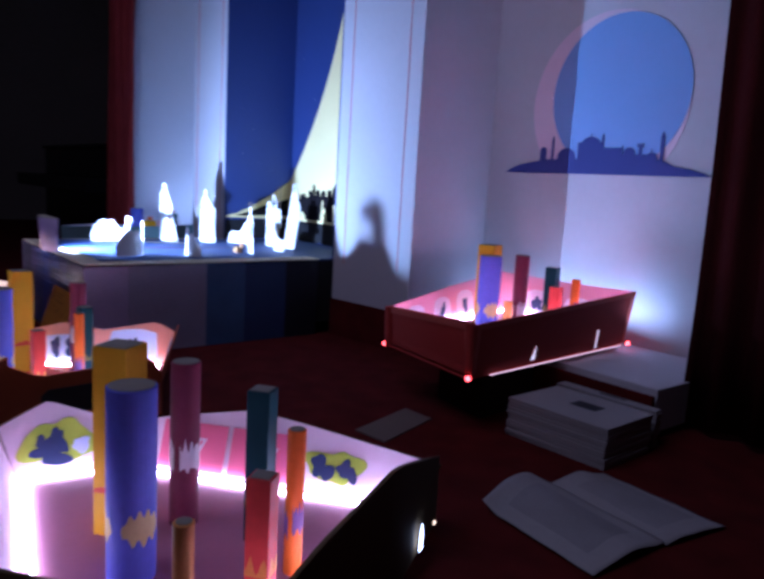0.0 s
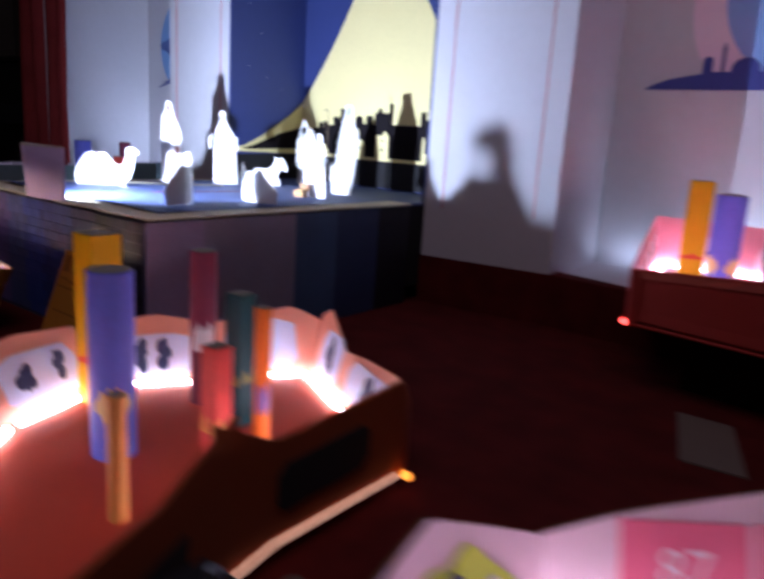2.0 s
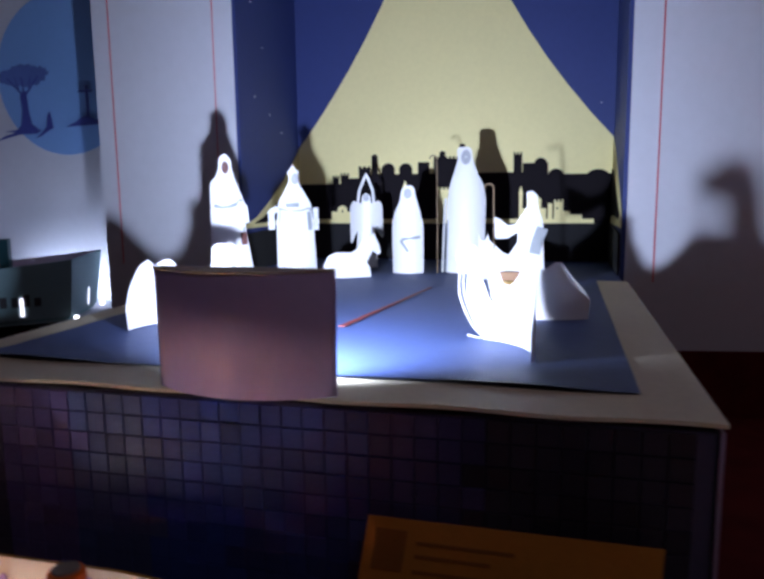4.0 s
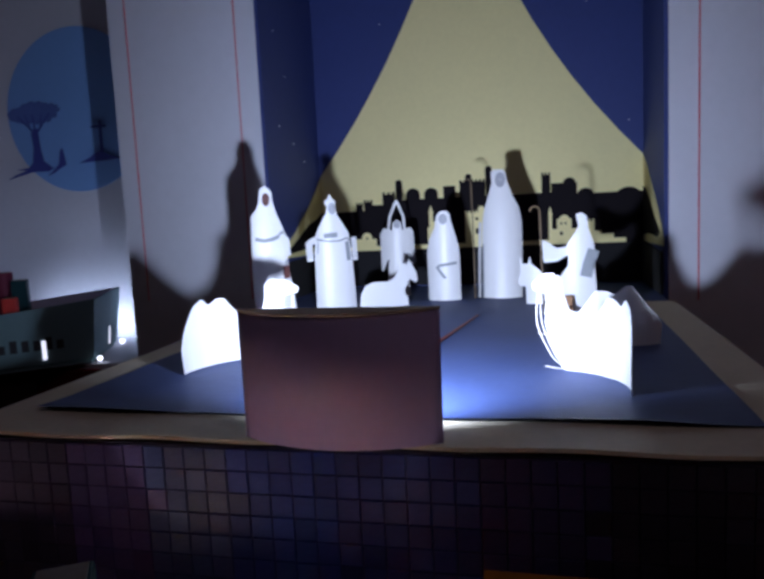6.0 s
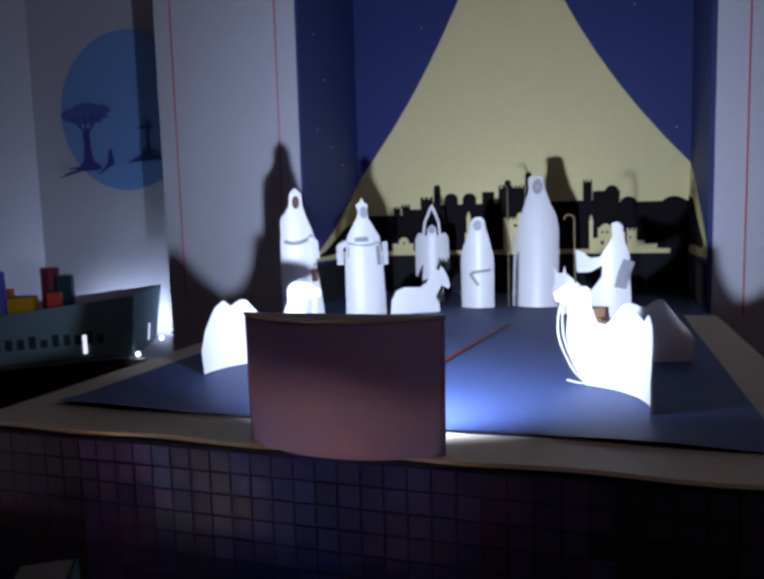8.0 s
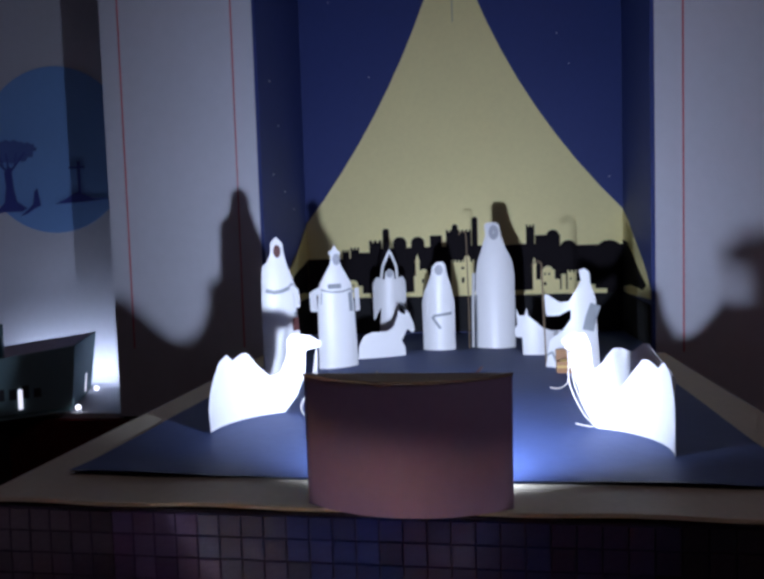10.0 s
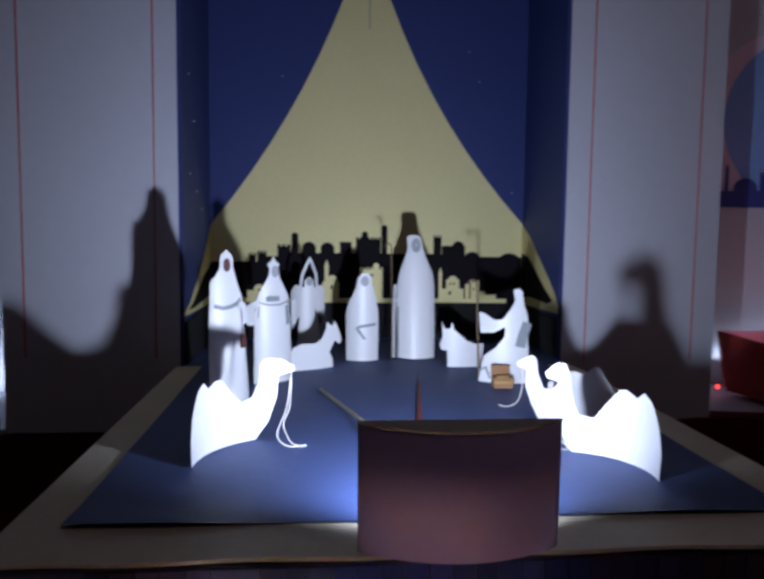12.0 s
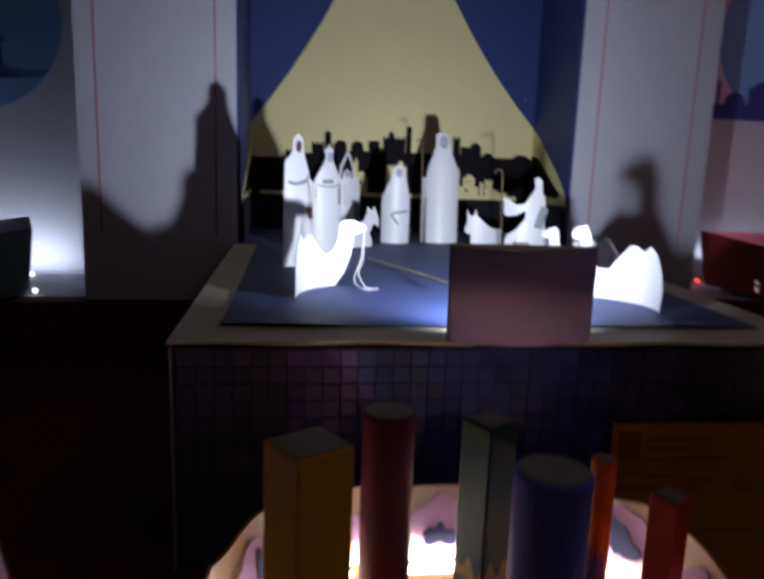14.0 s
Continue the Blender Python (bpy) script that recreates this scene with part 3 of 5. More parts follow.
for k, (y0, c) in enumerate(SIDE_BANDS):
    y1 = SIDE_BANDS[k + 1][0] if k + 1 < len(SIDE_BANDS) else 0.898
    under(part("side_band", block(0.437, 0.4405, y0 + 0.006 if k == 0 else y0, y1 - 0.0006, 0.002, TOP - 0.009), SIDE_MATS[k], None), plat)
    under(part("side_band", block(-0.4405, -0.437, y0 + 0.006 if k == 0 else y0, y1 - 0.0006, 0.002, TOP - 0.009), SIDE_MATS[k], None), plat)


# ---- the mauve screen with the lamp behind it ----


def arc_sheet(low, high, thick, n=28):
    """A bent card between a lower and an upper arc; each arc: centre y, radius, half angle in degrees, height."""
    bm = bmesh.new()
    rings = []
    for i in range(n + 1):
        ring = []
        for (cy, r, half, z), inward in ((low, 0), (high, 0), (high, thick), (low, thick)):
            a = radians(270 - half + 2 * half * i / n)
            ring.append(bm.verts.new(((r - inward) * math.cos(a), cy + (r - inward) * math.sin(a), z)))
        rings.append(ring)
    for p, q in zip(rings, rings[1:]):
        for k in range(4):
            bm.faces.new((p[k], q[k], q[(k + 1) % 4], p[(k + 1) % 4]))
    bm.faces.new(rings[0])
    bm.faces.new(rings[-1])
    return bm


scr = thing("lamp_screen", "curved mauve card screen with a flat lid on the platform edge", "screen", (0, -0.02, TOP))
SR, SA = 0.133, 46.8
under(part("curved_card", arc_sheet((0.1372, 0.1642, 35.8, TOP - 0.001), (0.095, SR, SA, 0.4335), 0.0022), SCREEN, None, "", True), scr)
lid = [(SR * 1.006 * math.sin(radians(-SA + 2 * SA * k / 24)), 0.095 - SR * 1.006 * math.cos(radians(-SA + 2 * SA * k / 24))) for k in range(25)]
under(part("lid", prism(lid, 0.4337, 0.4362), SCREEN_LID, None, "dull cream half-moon card lid"), scr)
lampth = thing("stage_lamp", "small black lamp behind the mauve screen", "lamp", (0, 0.0, TOP))
bm = bmesh.new()
bmesh.ops.create_cone(bm, cap_ends=True, segments=24, radius1=0.014, radius2=0.016, depth=0.005, matrix=Matrix.Translation((0.010, -0.0185, 0.386)) @ Matrix.Rotation(radians(-90), 4, "X"))
under(part("housing", bm, PIANO, None, "black lamp housing"), lampth)
under(part("stand", rod([(0.010, -0.009, TOP + 0.001), (0.010, -0.0165, 0.374)], 0.0035), PIANO, None), lampth)

# ---- bent card figures ----


def bent_card(name, outline, radius, at, turn, label, category, scale=1.0, face=None, arms=(), thick=0.0014, steps=20, flip=False, lean=0.0):
    """A white card cut to an outline and bent round an upright axis, bulging to its front (-y before the turn)."""
    raw = [((-x if flip else x) * scale, z * scale) for x, z in outline]
    pts = []
    for i, p in enumerate(raw):
        if p[1] < 0.002:
            pts.append(p)
            continue
        a, e = raw[i - 1], raw[(i + 1) % len(raw)]
        for q, w in ((a, 0.24), (a, 0.08), (e, 0.08), (e, 0.24)):
            pts.append((p[0] + (q[0] - p[0]) * w, p[1] + (q[1] - p[1]) * w))
    bm = bmesh.new()
    vs = [bm.verts.new((x, 0, z)) for x, z in pts]
    f = bm.faces.new(vs)
    f.normal_update()
    bmesh.ops.triangulate(bm, faces=[f])
    lo, hi = min(p[0] for p in pts), max(p[0] for p in pts)
    for k in range(1, steps):
        x = lo + (hi - lo) * k / steps
        bmesh.ops.bisect_plane(bm, geom=list(bm.verts) + list(bm.edges) + list(bm.faces), plane_co=(x, 0, 0), plane_no=(1, 0, 0))
    mid = (lo + hi) / 2

    def bend(x, z, off=0.0):
        a = (x - mid) / radius
        return Vector((mid + (radius + off) * math.sin(a), radius - (radius + off) * math.cos(a), z))

    start = bend(0, 0)
    for v in bm.verts:
        v.co = bend(v.co.x, v.co.z)
    bmesh.ops.solidify(bm, geom=list(bm.faces), thickness=thick)
    for f in bm.faces:
        f.material_index = 0
    if face:
        cx, cz, rx, rz, slot = face
        cx = -cx if flip else cx
        ring = [bm.verts.new(bend((cx + rx * math.cos(6.2832 * k / 16)) * scale, (cz + rz * math.sin(6.2832 * k / 16)) * scale, 0.0022)) for k in range(16)]
        g = bm.faces.new(ring)
        g.material_index = slot
    for pl, w, off, slot in arms:
        raw = [((-x if flip else x) * scale, z * scale) for x, z in pl]
        row = [(p[0] + (q[0] - p[0]) * k / 5, p[1] + (q[1] - p[1]) * k / 5) for p, q in zip(raw, raw[1:]) for k in range(5)] + [raw[-1]]
        off = max(off, 0.0016)
        prev = None
        for i, (x, z) in enumerate(row):
            x2, z2 = row[min(i + 1, len(row) - 1)]
            x1, z1 = row[max(i - 1, 0)]
            d = Vector((x2 - x1, z2 - z1)).normalized()
            nrm = Vector((-d.y, d.x)) * w / 2
            q = [bm.verts.new(bend(x + nrm.x, z + nrm.y, off)), bm.verts.new(bend(x - nrm.x, z - nrm.y, off)), bm.verts.new(bend(x - nrm.x, z - nrm.y, off + 0.0012)), bm.verts.new(bend(x + nrm.x, z + nrm.y, off + 0.0012))]
            if prev:
                for k in range(4):
                    g = bm.faces.new((prev[k], prev[(k + 1) % 4], q[(k + 1) % 4], q[k]))
                    g.material_index = slot
            else:
                bm.faces.new(q).material_index = slot
            prev = q
        bm.faces.new(prev).material_index = slot
    bmesh.ops.translate(bm, verts=bm.verts, vec=-start)
    for v in bm.verts:
        v.co.y += lean * v.co.z
    ob = finish(name, bm, [CARD, FACE_GREY, FACE_BROWN, SHADE_CUT, WOODBOX])
    ob.matrix_world = pose(at[0], at[1], TOP + 0.0028, 0, 0, turn)
    return tagged(ob, label, category, "bent card figures on the platform")


def px(points, ox, oz, k):
    return [((x - ox) * k, (oz - z) * k) for x, z in points]


TALL = px([(225, 627), (222, 400), (228, 300), (240, 245), (265, 180), (282, 130), (278, 82), (290, 71), (332, 71), (345, 85), (352, 130), (375, 190), (405, 240), (420, 300), (420, 420), (416, 627)], 320, 627, 0.000515)
bent_card("card_figure", TALL, 0.060, (0.092, 0.952), 0, "tall white bent-card robed figure with a staff", "figurine", 1.0, (0, 0.263, 0.011, 0.017, 1), [([(-0.056, 0.0), (-0.054, 0.10), (-0.05, 0.17)], 0.008, 0.004, 0), ([(-0.0455, 0.0), (-0.044, 0.12)], 0.004, 0.0015, 3)], lean=0.14)
MARY = px([(8, 645), (5, 430), (20, 380), (50, 320), (58, 270), (75, 250), (100, 248), (112, 262), (118, 300), (135, 360), (152, 430), (152, 645)], 80, 645, 0.000505)
# grey strip below the slit paints the shadow under the arm
bent_card("card_figure", [(x * 1.12, z) for x, z in MARY], 0.050, (-0.035, 0.93), 0, "white bent-card kneeling robed figure with folded arm slit", "figurine", 1.0, (0.003, 0.182, 0.009, 0.012, 1), [([(-0.014, 0.072), (-0.008, 0.079), (0.03, 0.084)], 0.006, 0.001, 3), ([(-0.012, 0.073), (0.004, 0.05)], 0.006, 0.001, 3)])
KING1 = px([(130, 805), (128, 480), (135, 240), (160, 215), (178, 180), (180, 125), (208, 98), (240, 130), (243, 180), (260, 235), (285, 290), (310, 350), (305, 420), (312, 490), (380, 805)], 250, 805, 0.000370)
bent_card("card_figure", KING1, 0.065, (-0.276, 0.554), 47, "white bent-card robed figure with dark face carrying a small bag", "figurine", 1.0, (-0.0145, 0.236, 0.0065, 0.0115, 2),
          [([(-0.036, 0.168), (-0.022, 0.164), (-0.008, 0.166), (0.006, 0.171), (0.013, 0.178)], 0.0065, 0.001, 3), ([(0.004, 0.170), (0.016, 0.165), (0.019, 0.135)], 0.012, 0.006, 0), ([(0.0125, 0.128), (0.0125, 0.118)], 0.003, 0.008, 3), ([(0.0115, 0.118), (0.013, 0.095)], 0.011, 0.008, 2)])
KING2 = px([(463, 805), (466, 470), (478, 350), (540, 240), (545, 205), (532, 180), (552, 165), (565, 138), (578, 165), (600, 180), (590, 205), (600, 250), (645, 320), (668, 350), (690, 500), (715, 805)], 585, 805, 0.000368)
bent_card("card_figure", KING2, 0.065, (-0.215, 0.712), 35, "white bent-card crowned figure holding a small box", "figurine", 1.0, (-0.004, 0.216, 0.0075, 0.0115, 1),
          [([(-0.046, 0.115), (-0.047, 0.150), (-0.034, 0.158)], 0.012, 0.014, 0), ([(-0.044, 0.156), (-0.036, 0.157), (-0.015, 0.152), (0.006, 0.152), (0.024, 0.157), (0.034, 0.150)], 0.0032, 0.0012, 3), ([(-0.034, 0.155), (-0.036, 0.128)], 0.0018, 0.0012, 3), ([(-0.022, 0.163), (0.002, 0.164)], 0.009, 0.006, 3), ([(0.024, 0.150), (0.027, 0.112)], 0.009, 0.001, 3), ([(0.034, 0.158), (0.036, 0.112)], 0.012, 0.010, 0)])
ANGEL = px([(190, 740), (200, 655), (210, 540), (170, 615), (163, 600), (162, 420), (185, 385), (215, 392), (232, 400), (236, 360), (258, 344), (280, 360), (284, 400), (300, 392), (330, 385), (348, 410), (355, 570), (345, 582), (303, 530), (312, 640), (318, 740)], 258, 740, 0.000465)
bent_card("card_figure", ANGEL, 0.065, (-0.158, 1.03), 12, "white bent-card winged figure with arms raised overhead", "figurine", 1.0, (0, 0.172, 0.008, 0.009, 1),
          [([(-0.020, 0.16), (-0.016, 0.19), (0.001, 0.23), (0.016, 0.19), (0.018, 0.16)], 0.006, 0.0, 0), ([(0.022, 0.1), (0.043, 0.08)], 0.010, 0.002, 3)])
DONKEY = px([(78, 822), (85, 750), (110, 700), (150, 682), (230, 685), (265, 660), (290, 610), (292, 575), (308, 590), (335, 600), (340, 574), (358, 595), (385, 650), (392, 690), (380, 705), (345, 680), (310, 740), (330, 775), (333, 822)], 205, 822, 0.000405)
bent_card("card_animal", [(x * 1.06, z) for x, z in DONKEY], 0.25, (-0.150, 0.836), 30, "white bent-card lying donkey", "figurine")
OX = px([(470, 668), (468, 590), (440, 590), (430, 565), (445, 530), (440, 455), (455, 490), (480, 490), (490, 455), (495, 490), (520, 510), (560, 545), (600, 560), (650, 560), (640, 668)], 545, 668, 0.00047)
bent_card("card_animal", OX, 0.10, (0.182, 0.855), 0, "white bent-card lying ox with short horns", "figurine")
SHEP = px([(615, 745), (640, 620), (700, 575), (740, 520), (740, 475), (690, 505), (620, 510), (612, 410), (640, 415), (690, 445), (730, 440), (770, 380), (785, 350), (775, 300), (800, 292), (822, 310), (825, 360), (850, 430), (855, 560), (860, 650), (866, 745)], 750, 745, 0.000414)
# wide grey patch paints the shaded side of the bent upper arm
bent_card("card_figure", SHEP, 0.10, (0.232, 0.69), -14, "white bent-card kneeling shepherd reaching out with a crook", "figurine", 1.0, None, [([(0.026, 0.072), (0.031, 0.095), (0.040, 0.120)], 0.020, 0.001, 3), ([(-0.052, 0.022), (-0.040, 0.030), (-0.030, 0.008)], 0.004, 0.001, 3)])
hook = [(0.170 + 0.009 * math.cos(a), 0.728, TOP + 0.195 + 0.009 * math.sin(a)) for a in [radians(q) for q in range(180, -1, -30)]]
tagged(finish("crook", rod(hook + [(0.181, 0.722, TOP + 0.1), (0.184, 0.715, TOP + 0.004)], 0.0016), STAFF), "thin brown wire crook leaning on the shepherd figure", "staff")
hook = [(0.022 + 0.008 * math.cos(a), 0.955, TOP + 0.262 + 0.008 * math.sin(a)) for a in [radians(q) for q in range(180, -1, -30)]]
tagged(finish("crook", rod(hook + [(0.033, 0.948, TOP + 0.1), (0.033, 0.945, TOP + 0.004)], 0.0014), STAFF), "thin brown wire crook beside the tall figure", "staff")

CAMEL = [(0.0, 0.0), (-0.004, 0.03), (0.006, 0.055), (0.028, 0.083), (0.044, 0.091), (0.055, 0.082), (0.070, 0.089), (0.080, 0.088), (0.098, 0.066), (0.112, 0.053), (0.128, 0.058), (0.138, 0.080), (0.138, 0.100), (0.146, 0.108), (0.168, 0.106), (0.186, 0.096), (0.184, 0.088), (0.164, 0.084), (0.162, 0.055), (0.150, 0.022), (0.132, 0.0)]
SLIM_CAMEL = CAMEL[:9] + [(0.112, 0.046), (0.130, 0.048), (0.141, 0.074), (0.143, 0.100), (0.149, 0.114), (0.160, 0.114), (0.174, 0.103), (0.172, 0.095), (0.157, 0.090), (0.160, 0.055), (0.152, 0.025), (0.138, 0.0)]
LONG_CAMEL = [(0.0, 0.0), (-0.004, 0.03), (0.006, 0.045), (0.026, 0.066), (0.046, 0.092), (0.056, 0.092), (0.072, 0.080), (0.088, 0.086), (0.100, 0.086), (0.114, 0.066), (0.126, 0.052), (0.140, 0.054), (0.150, 0.078), (0.153, 0.103), (0.160, 0.109), (0.173, 0.104), (0.190, 0.093), (0.188, 0.086), (0.171, 0.083), (0.172, 0.055), (0.160, 0.025), (0.146, 0.0)]
for at, turn, radius, lab in (((-0.290, 0.232), 48, -0.13, "white bent-card lying camel with a cord rein"), ((0.274, 0.154), 129, 0.10, "white bent-card lying camel with a cord rein"), ((0.345, 0.436), 172, -0.12, "white bent-card lying camel turned away from the lamp")):
    bent_card("card_camel", CAMEL if at[0] < 0 else SLIM_CAMEL if at[1] < 0.3 else LONG_CAMEL, radius, at, turn, lab, "figurine", 1.06 if at[1] < 0.3 else 0.93)


def smooth_line(points, k=5):
    """Points along a smooth curve through the given ones."""
    p = [Vector(points[0])] + [Vector(q) for q in points] + [Vector(points[-1])]
    out = []
    for i in range(1, len(p) - 2):
        for j in range(k):
            t = j / k
            out.append(0.5 * (2 * p[i] + (p[i + 1] - p[i - 1]) * t + (2 * p[i - 1] - 5 * p[i] + 4 * p[i + 1] - p[i + 2]) * t * t + (3 * p[i] - p[i - 1] - 3 * p[i + 1] + p[i + 2]) * t ** 3))
    return out + [p[-1]]


def rein(points, label="twisted white cord rein hanging from the camel"):
    tagged(finish("cord", rod(smooth_line(points), 0.0008, sides=6), ROPE, smooth=True), label, "cord")


rein([(-0.172, 0.348, TOP + 0.096), (-0.178, 0.340, TOP + 0.05), (-0.190, 0.320, TOP + 0.018), (-0.176, 0.305, TOP + 0.006), (-0.150, 0.312, TOP + 0.004)])
rein([(-0.172, 0.350, TOP + 0.096), (-0.174, 0.346, TOP + 0.05), (-0.182, 0.334, TOP + 0.028), (-0.172, 0.318, TOP + 0.008), (-0.160, 0.310, TOP + 0.004)])
rein([(0.178, 0.278, TOP + 0.098), (0.177, 0.276, TOP + 0.06), (0.193, 0.272, TOP + 0.022), (0.207, 0.276, TOP + 0.004), (0.186, 0.290, TOP + 0.0035)])
rein([(0.182, 0.279, TOP + 0.098), (0.183, 0.277, TOP + 0.06), (0.199, 0.272, TOP + 0.02), (0.211, 0.275, TOP + 0.004)])
rein([(0.194, 0.456, TOP + 0.085), (0.198, 0.468, TOP + 0.05), (0.198, 0.490, TOP + 0.018), (0.187, 0.509, TOP + 0.004), (0.174, 0.520, TOP + 0.0035)])
chest = thing("treasure_chest", "tiny open wooden chest with gilded trim", "chest", (0.215, 0.655, TOP))
under(part("body", block(0.197, 0.234, 0.643, 0.667, TOP + 0.003, TOP + 0.024, 0.001), WOODBOX, None), chest)
bm = block(0.197, 0.234, 0.668, 0.674, TOP + 0.022, TOP + 0.043, 0.002)
under(part("lid", bm, WOODBOX, None), chest)
under(part("trim", block(0.1965, 0.2345, 0.642, 0.6427, TOP + 0.013, TOP + 0.017), GOLD, None, "gilded band"), chest)
under(part("contents", block(0.203, 0.228, 0.648, 0.662, TOP + 0.022, TOP + 0.027, 0.002), GOLD, None), chest)
tagged(finish("wooden_rod", rod([(-0.132, 0.64, TOP + 0.006), (-0.062, 0.345, TOP + 0.022), (-0.035, 0.20, TOP + 0.03)], 0.0025), ROD), "thin pale wooden rod lying on the blue sheet", "rod")
tagged(finish("red_ribbon", prism([(0.060, 0.70), (0.064, 0.70), (0.010, 0.30), (0.001, 0.30)], TOP + 0.0052, TOP + 0.0062), RED_STRIP), "narrow red ribbon lying on the blue sheet", "ribbon")

# ---- trays with coloured tubes ----


def lean_wall(a, b, centre, z0, tops, lean, thick, n=18, curved=False, mitre=(0.45, 0.45)):
    """A tray wall over the plan edge a-b that leans outwards; tops: (fraction, height) along its upper edge."""
    ax, ay = a
    bx, by = b
    dx, dy = bx - ax, by - ay
    d = math.hypot(dx, dy)
    nx, ny = dy / d, -dx / d
    if (ax + bx) / 2 * nx + (ay + by) / 2 * ny < centre[0] * nx + centre[1] * ny:
        nx, ny = -nx, -ny
    bm = bmesh.new()
    prev = None
    for i in range(n + 1):
        t = i / n
        for (t0, h0), (t1, h1) in zip(tops, tops[1:]):
            if t0 <= t <= t1 + 1e-6:
                q = (t - t0) / (t1 - t0)
                if curved:
                    q = q * q * (3 - 2 * q)
                h = h0 + (h1 - h0) * q
        over = lean * (h - z0) / 0.08
        spread = over * (t * mitre[1] - (1 - t) * mitre[0])
        ex = thick * (t * mitre[1] - (1 - t) * mitre[0])
        px_, py_ = ax + dx * t, ay + dy * t
        tx, ty = px_ + nx * over + dx / d * spread, py_ + ny * over + dy / d * spread
        ring = [bm.verts.new(c) for c in ((px_, py_, z0), (tx, ty, h), (tx + nx * thick + dx / d * ex, ty + ny * thick + dy / d * ex, h), (px_ + nx * thick + dx / d * ex, py_ + ny * thick + dy / d * ex, z0))]
        if prev:
            for k in range(4):
                f = bm.faces.new((prev[k], prev[(k + 1) % 4], ring[(k + 1) % 4], ring[k]))
                f.material_index = 0 if k == 0 else 1
        else:
            bm.faces.new(ring).material_index = 1
        prev = ring
    bm.faces.new(prev).material_index = 1
    return bm, (nx, ny)


def box_side(a, b, nrm, z0, tops, lean, zb, mitre, n=18):
    """The upright outer side of a box wall, from the leaning rim straight down."""
    d = math.hypot(b[0] - a[0], b[1] - a[1])
    ux, uy = (b[0] - a[0]) / d, (b[1] - a[1]) / d
    bm = bmesh.new()
    prev = None
    for i in range(n + 1):
        t = i / n
        for (t0, h0), (t1, h1) in zip(tops, tops[1:]):
            if t0 <= t <= t1 + 1e-6:
                h = h0 + (h1 - h0) * (t - t0) / (t1 - t0)
        over = lean * (h - z0) / 0.08 + 0.0045
        slide = d * t + over * (t * mitre[1] - (1 - t) * mitre[0])
        x, y = a[0] + ux * slide + nrm[0] * over, a[1] + uy * slide + nrm[1] * over
        ring = [bm.verts.new(c) for c in ((x, y, zb), (x, y, h - 0.0006), (x + nrm[0] * 0.002, y + nrm[1] * 0.002, h - 0.0006), (x + nrm[0] * 0.004, y + nrm[1] * 0.004, zb))]
        if prev:
            for k in range(4):
                bm.faces.new((prev[k], prev[(k + 1) % 4], ring[(k + 1) % 4], ring[k]))
        else:
            bm.faces.new(ring)
        prev = ring
    bm.faces.new(prev)
    return bm


def on_wall(a, b, nrm, z0, lean, outline, off):
    """A flat shape on a wall's inner face (off > 0) or outer face (off < 0): outline in metres along the wall and height over z0."""
    ax, ay = a
    dx, dy = b[0] - ax, b[1] - ay
    d = math.hypot(dx, dy)
    bm = bmesh.new()
    rows = []
    for q in (off, off + (0.0015 if off > 0 else -0.0015)):
        rows.append([bm.verts.new((ax + dx / d * s_ + nrm[0] * (lean * h / 0.08 - q), ay + dy / d * s_ + nrm[1] * (lean * h / 0.08 - q), z0 + h)) for s_, h in outline])
    n = len(outline)
    bm.faces.new(rows[0])
    bm.faces.new(rows[1])
    for i in range(n):
        bm.faces.new((rows[0][i], rows[0][(i + 1) % n], rows[1][(i + 1) % n], rows[1][i]))
    return bm


def blob(cx, cz, r, sz=0.7, seed=0, n=22, rough=0.2):
    rnd = random.Random(seed)
    ph = [rnd.uniform(0, 6.28) for _ in range(4)]
    out = []
    for i in range(n):
        a = 6.2832 * i / n
        q = 1 + rough * (0.5 * math.sin(2 * a + ph[0]) + 0.35 * math.sin(3 * a + ph[1]) + 0.3 * math.sin(5 * a + ph[2]) + 0.12 * math.sin(8 * a + ph[3]))
        out.append((cx + r * q * math.cos(a), cz + sz * r * q * math.sin(a)))
    return out


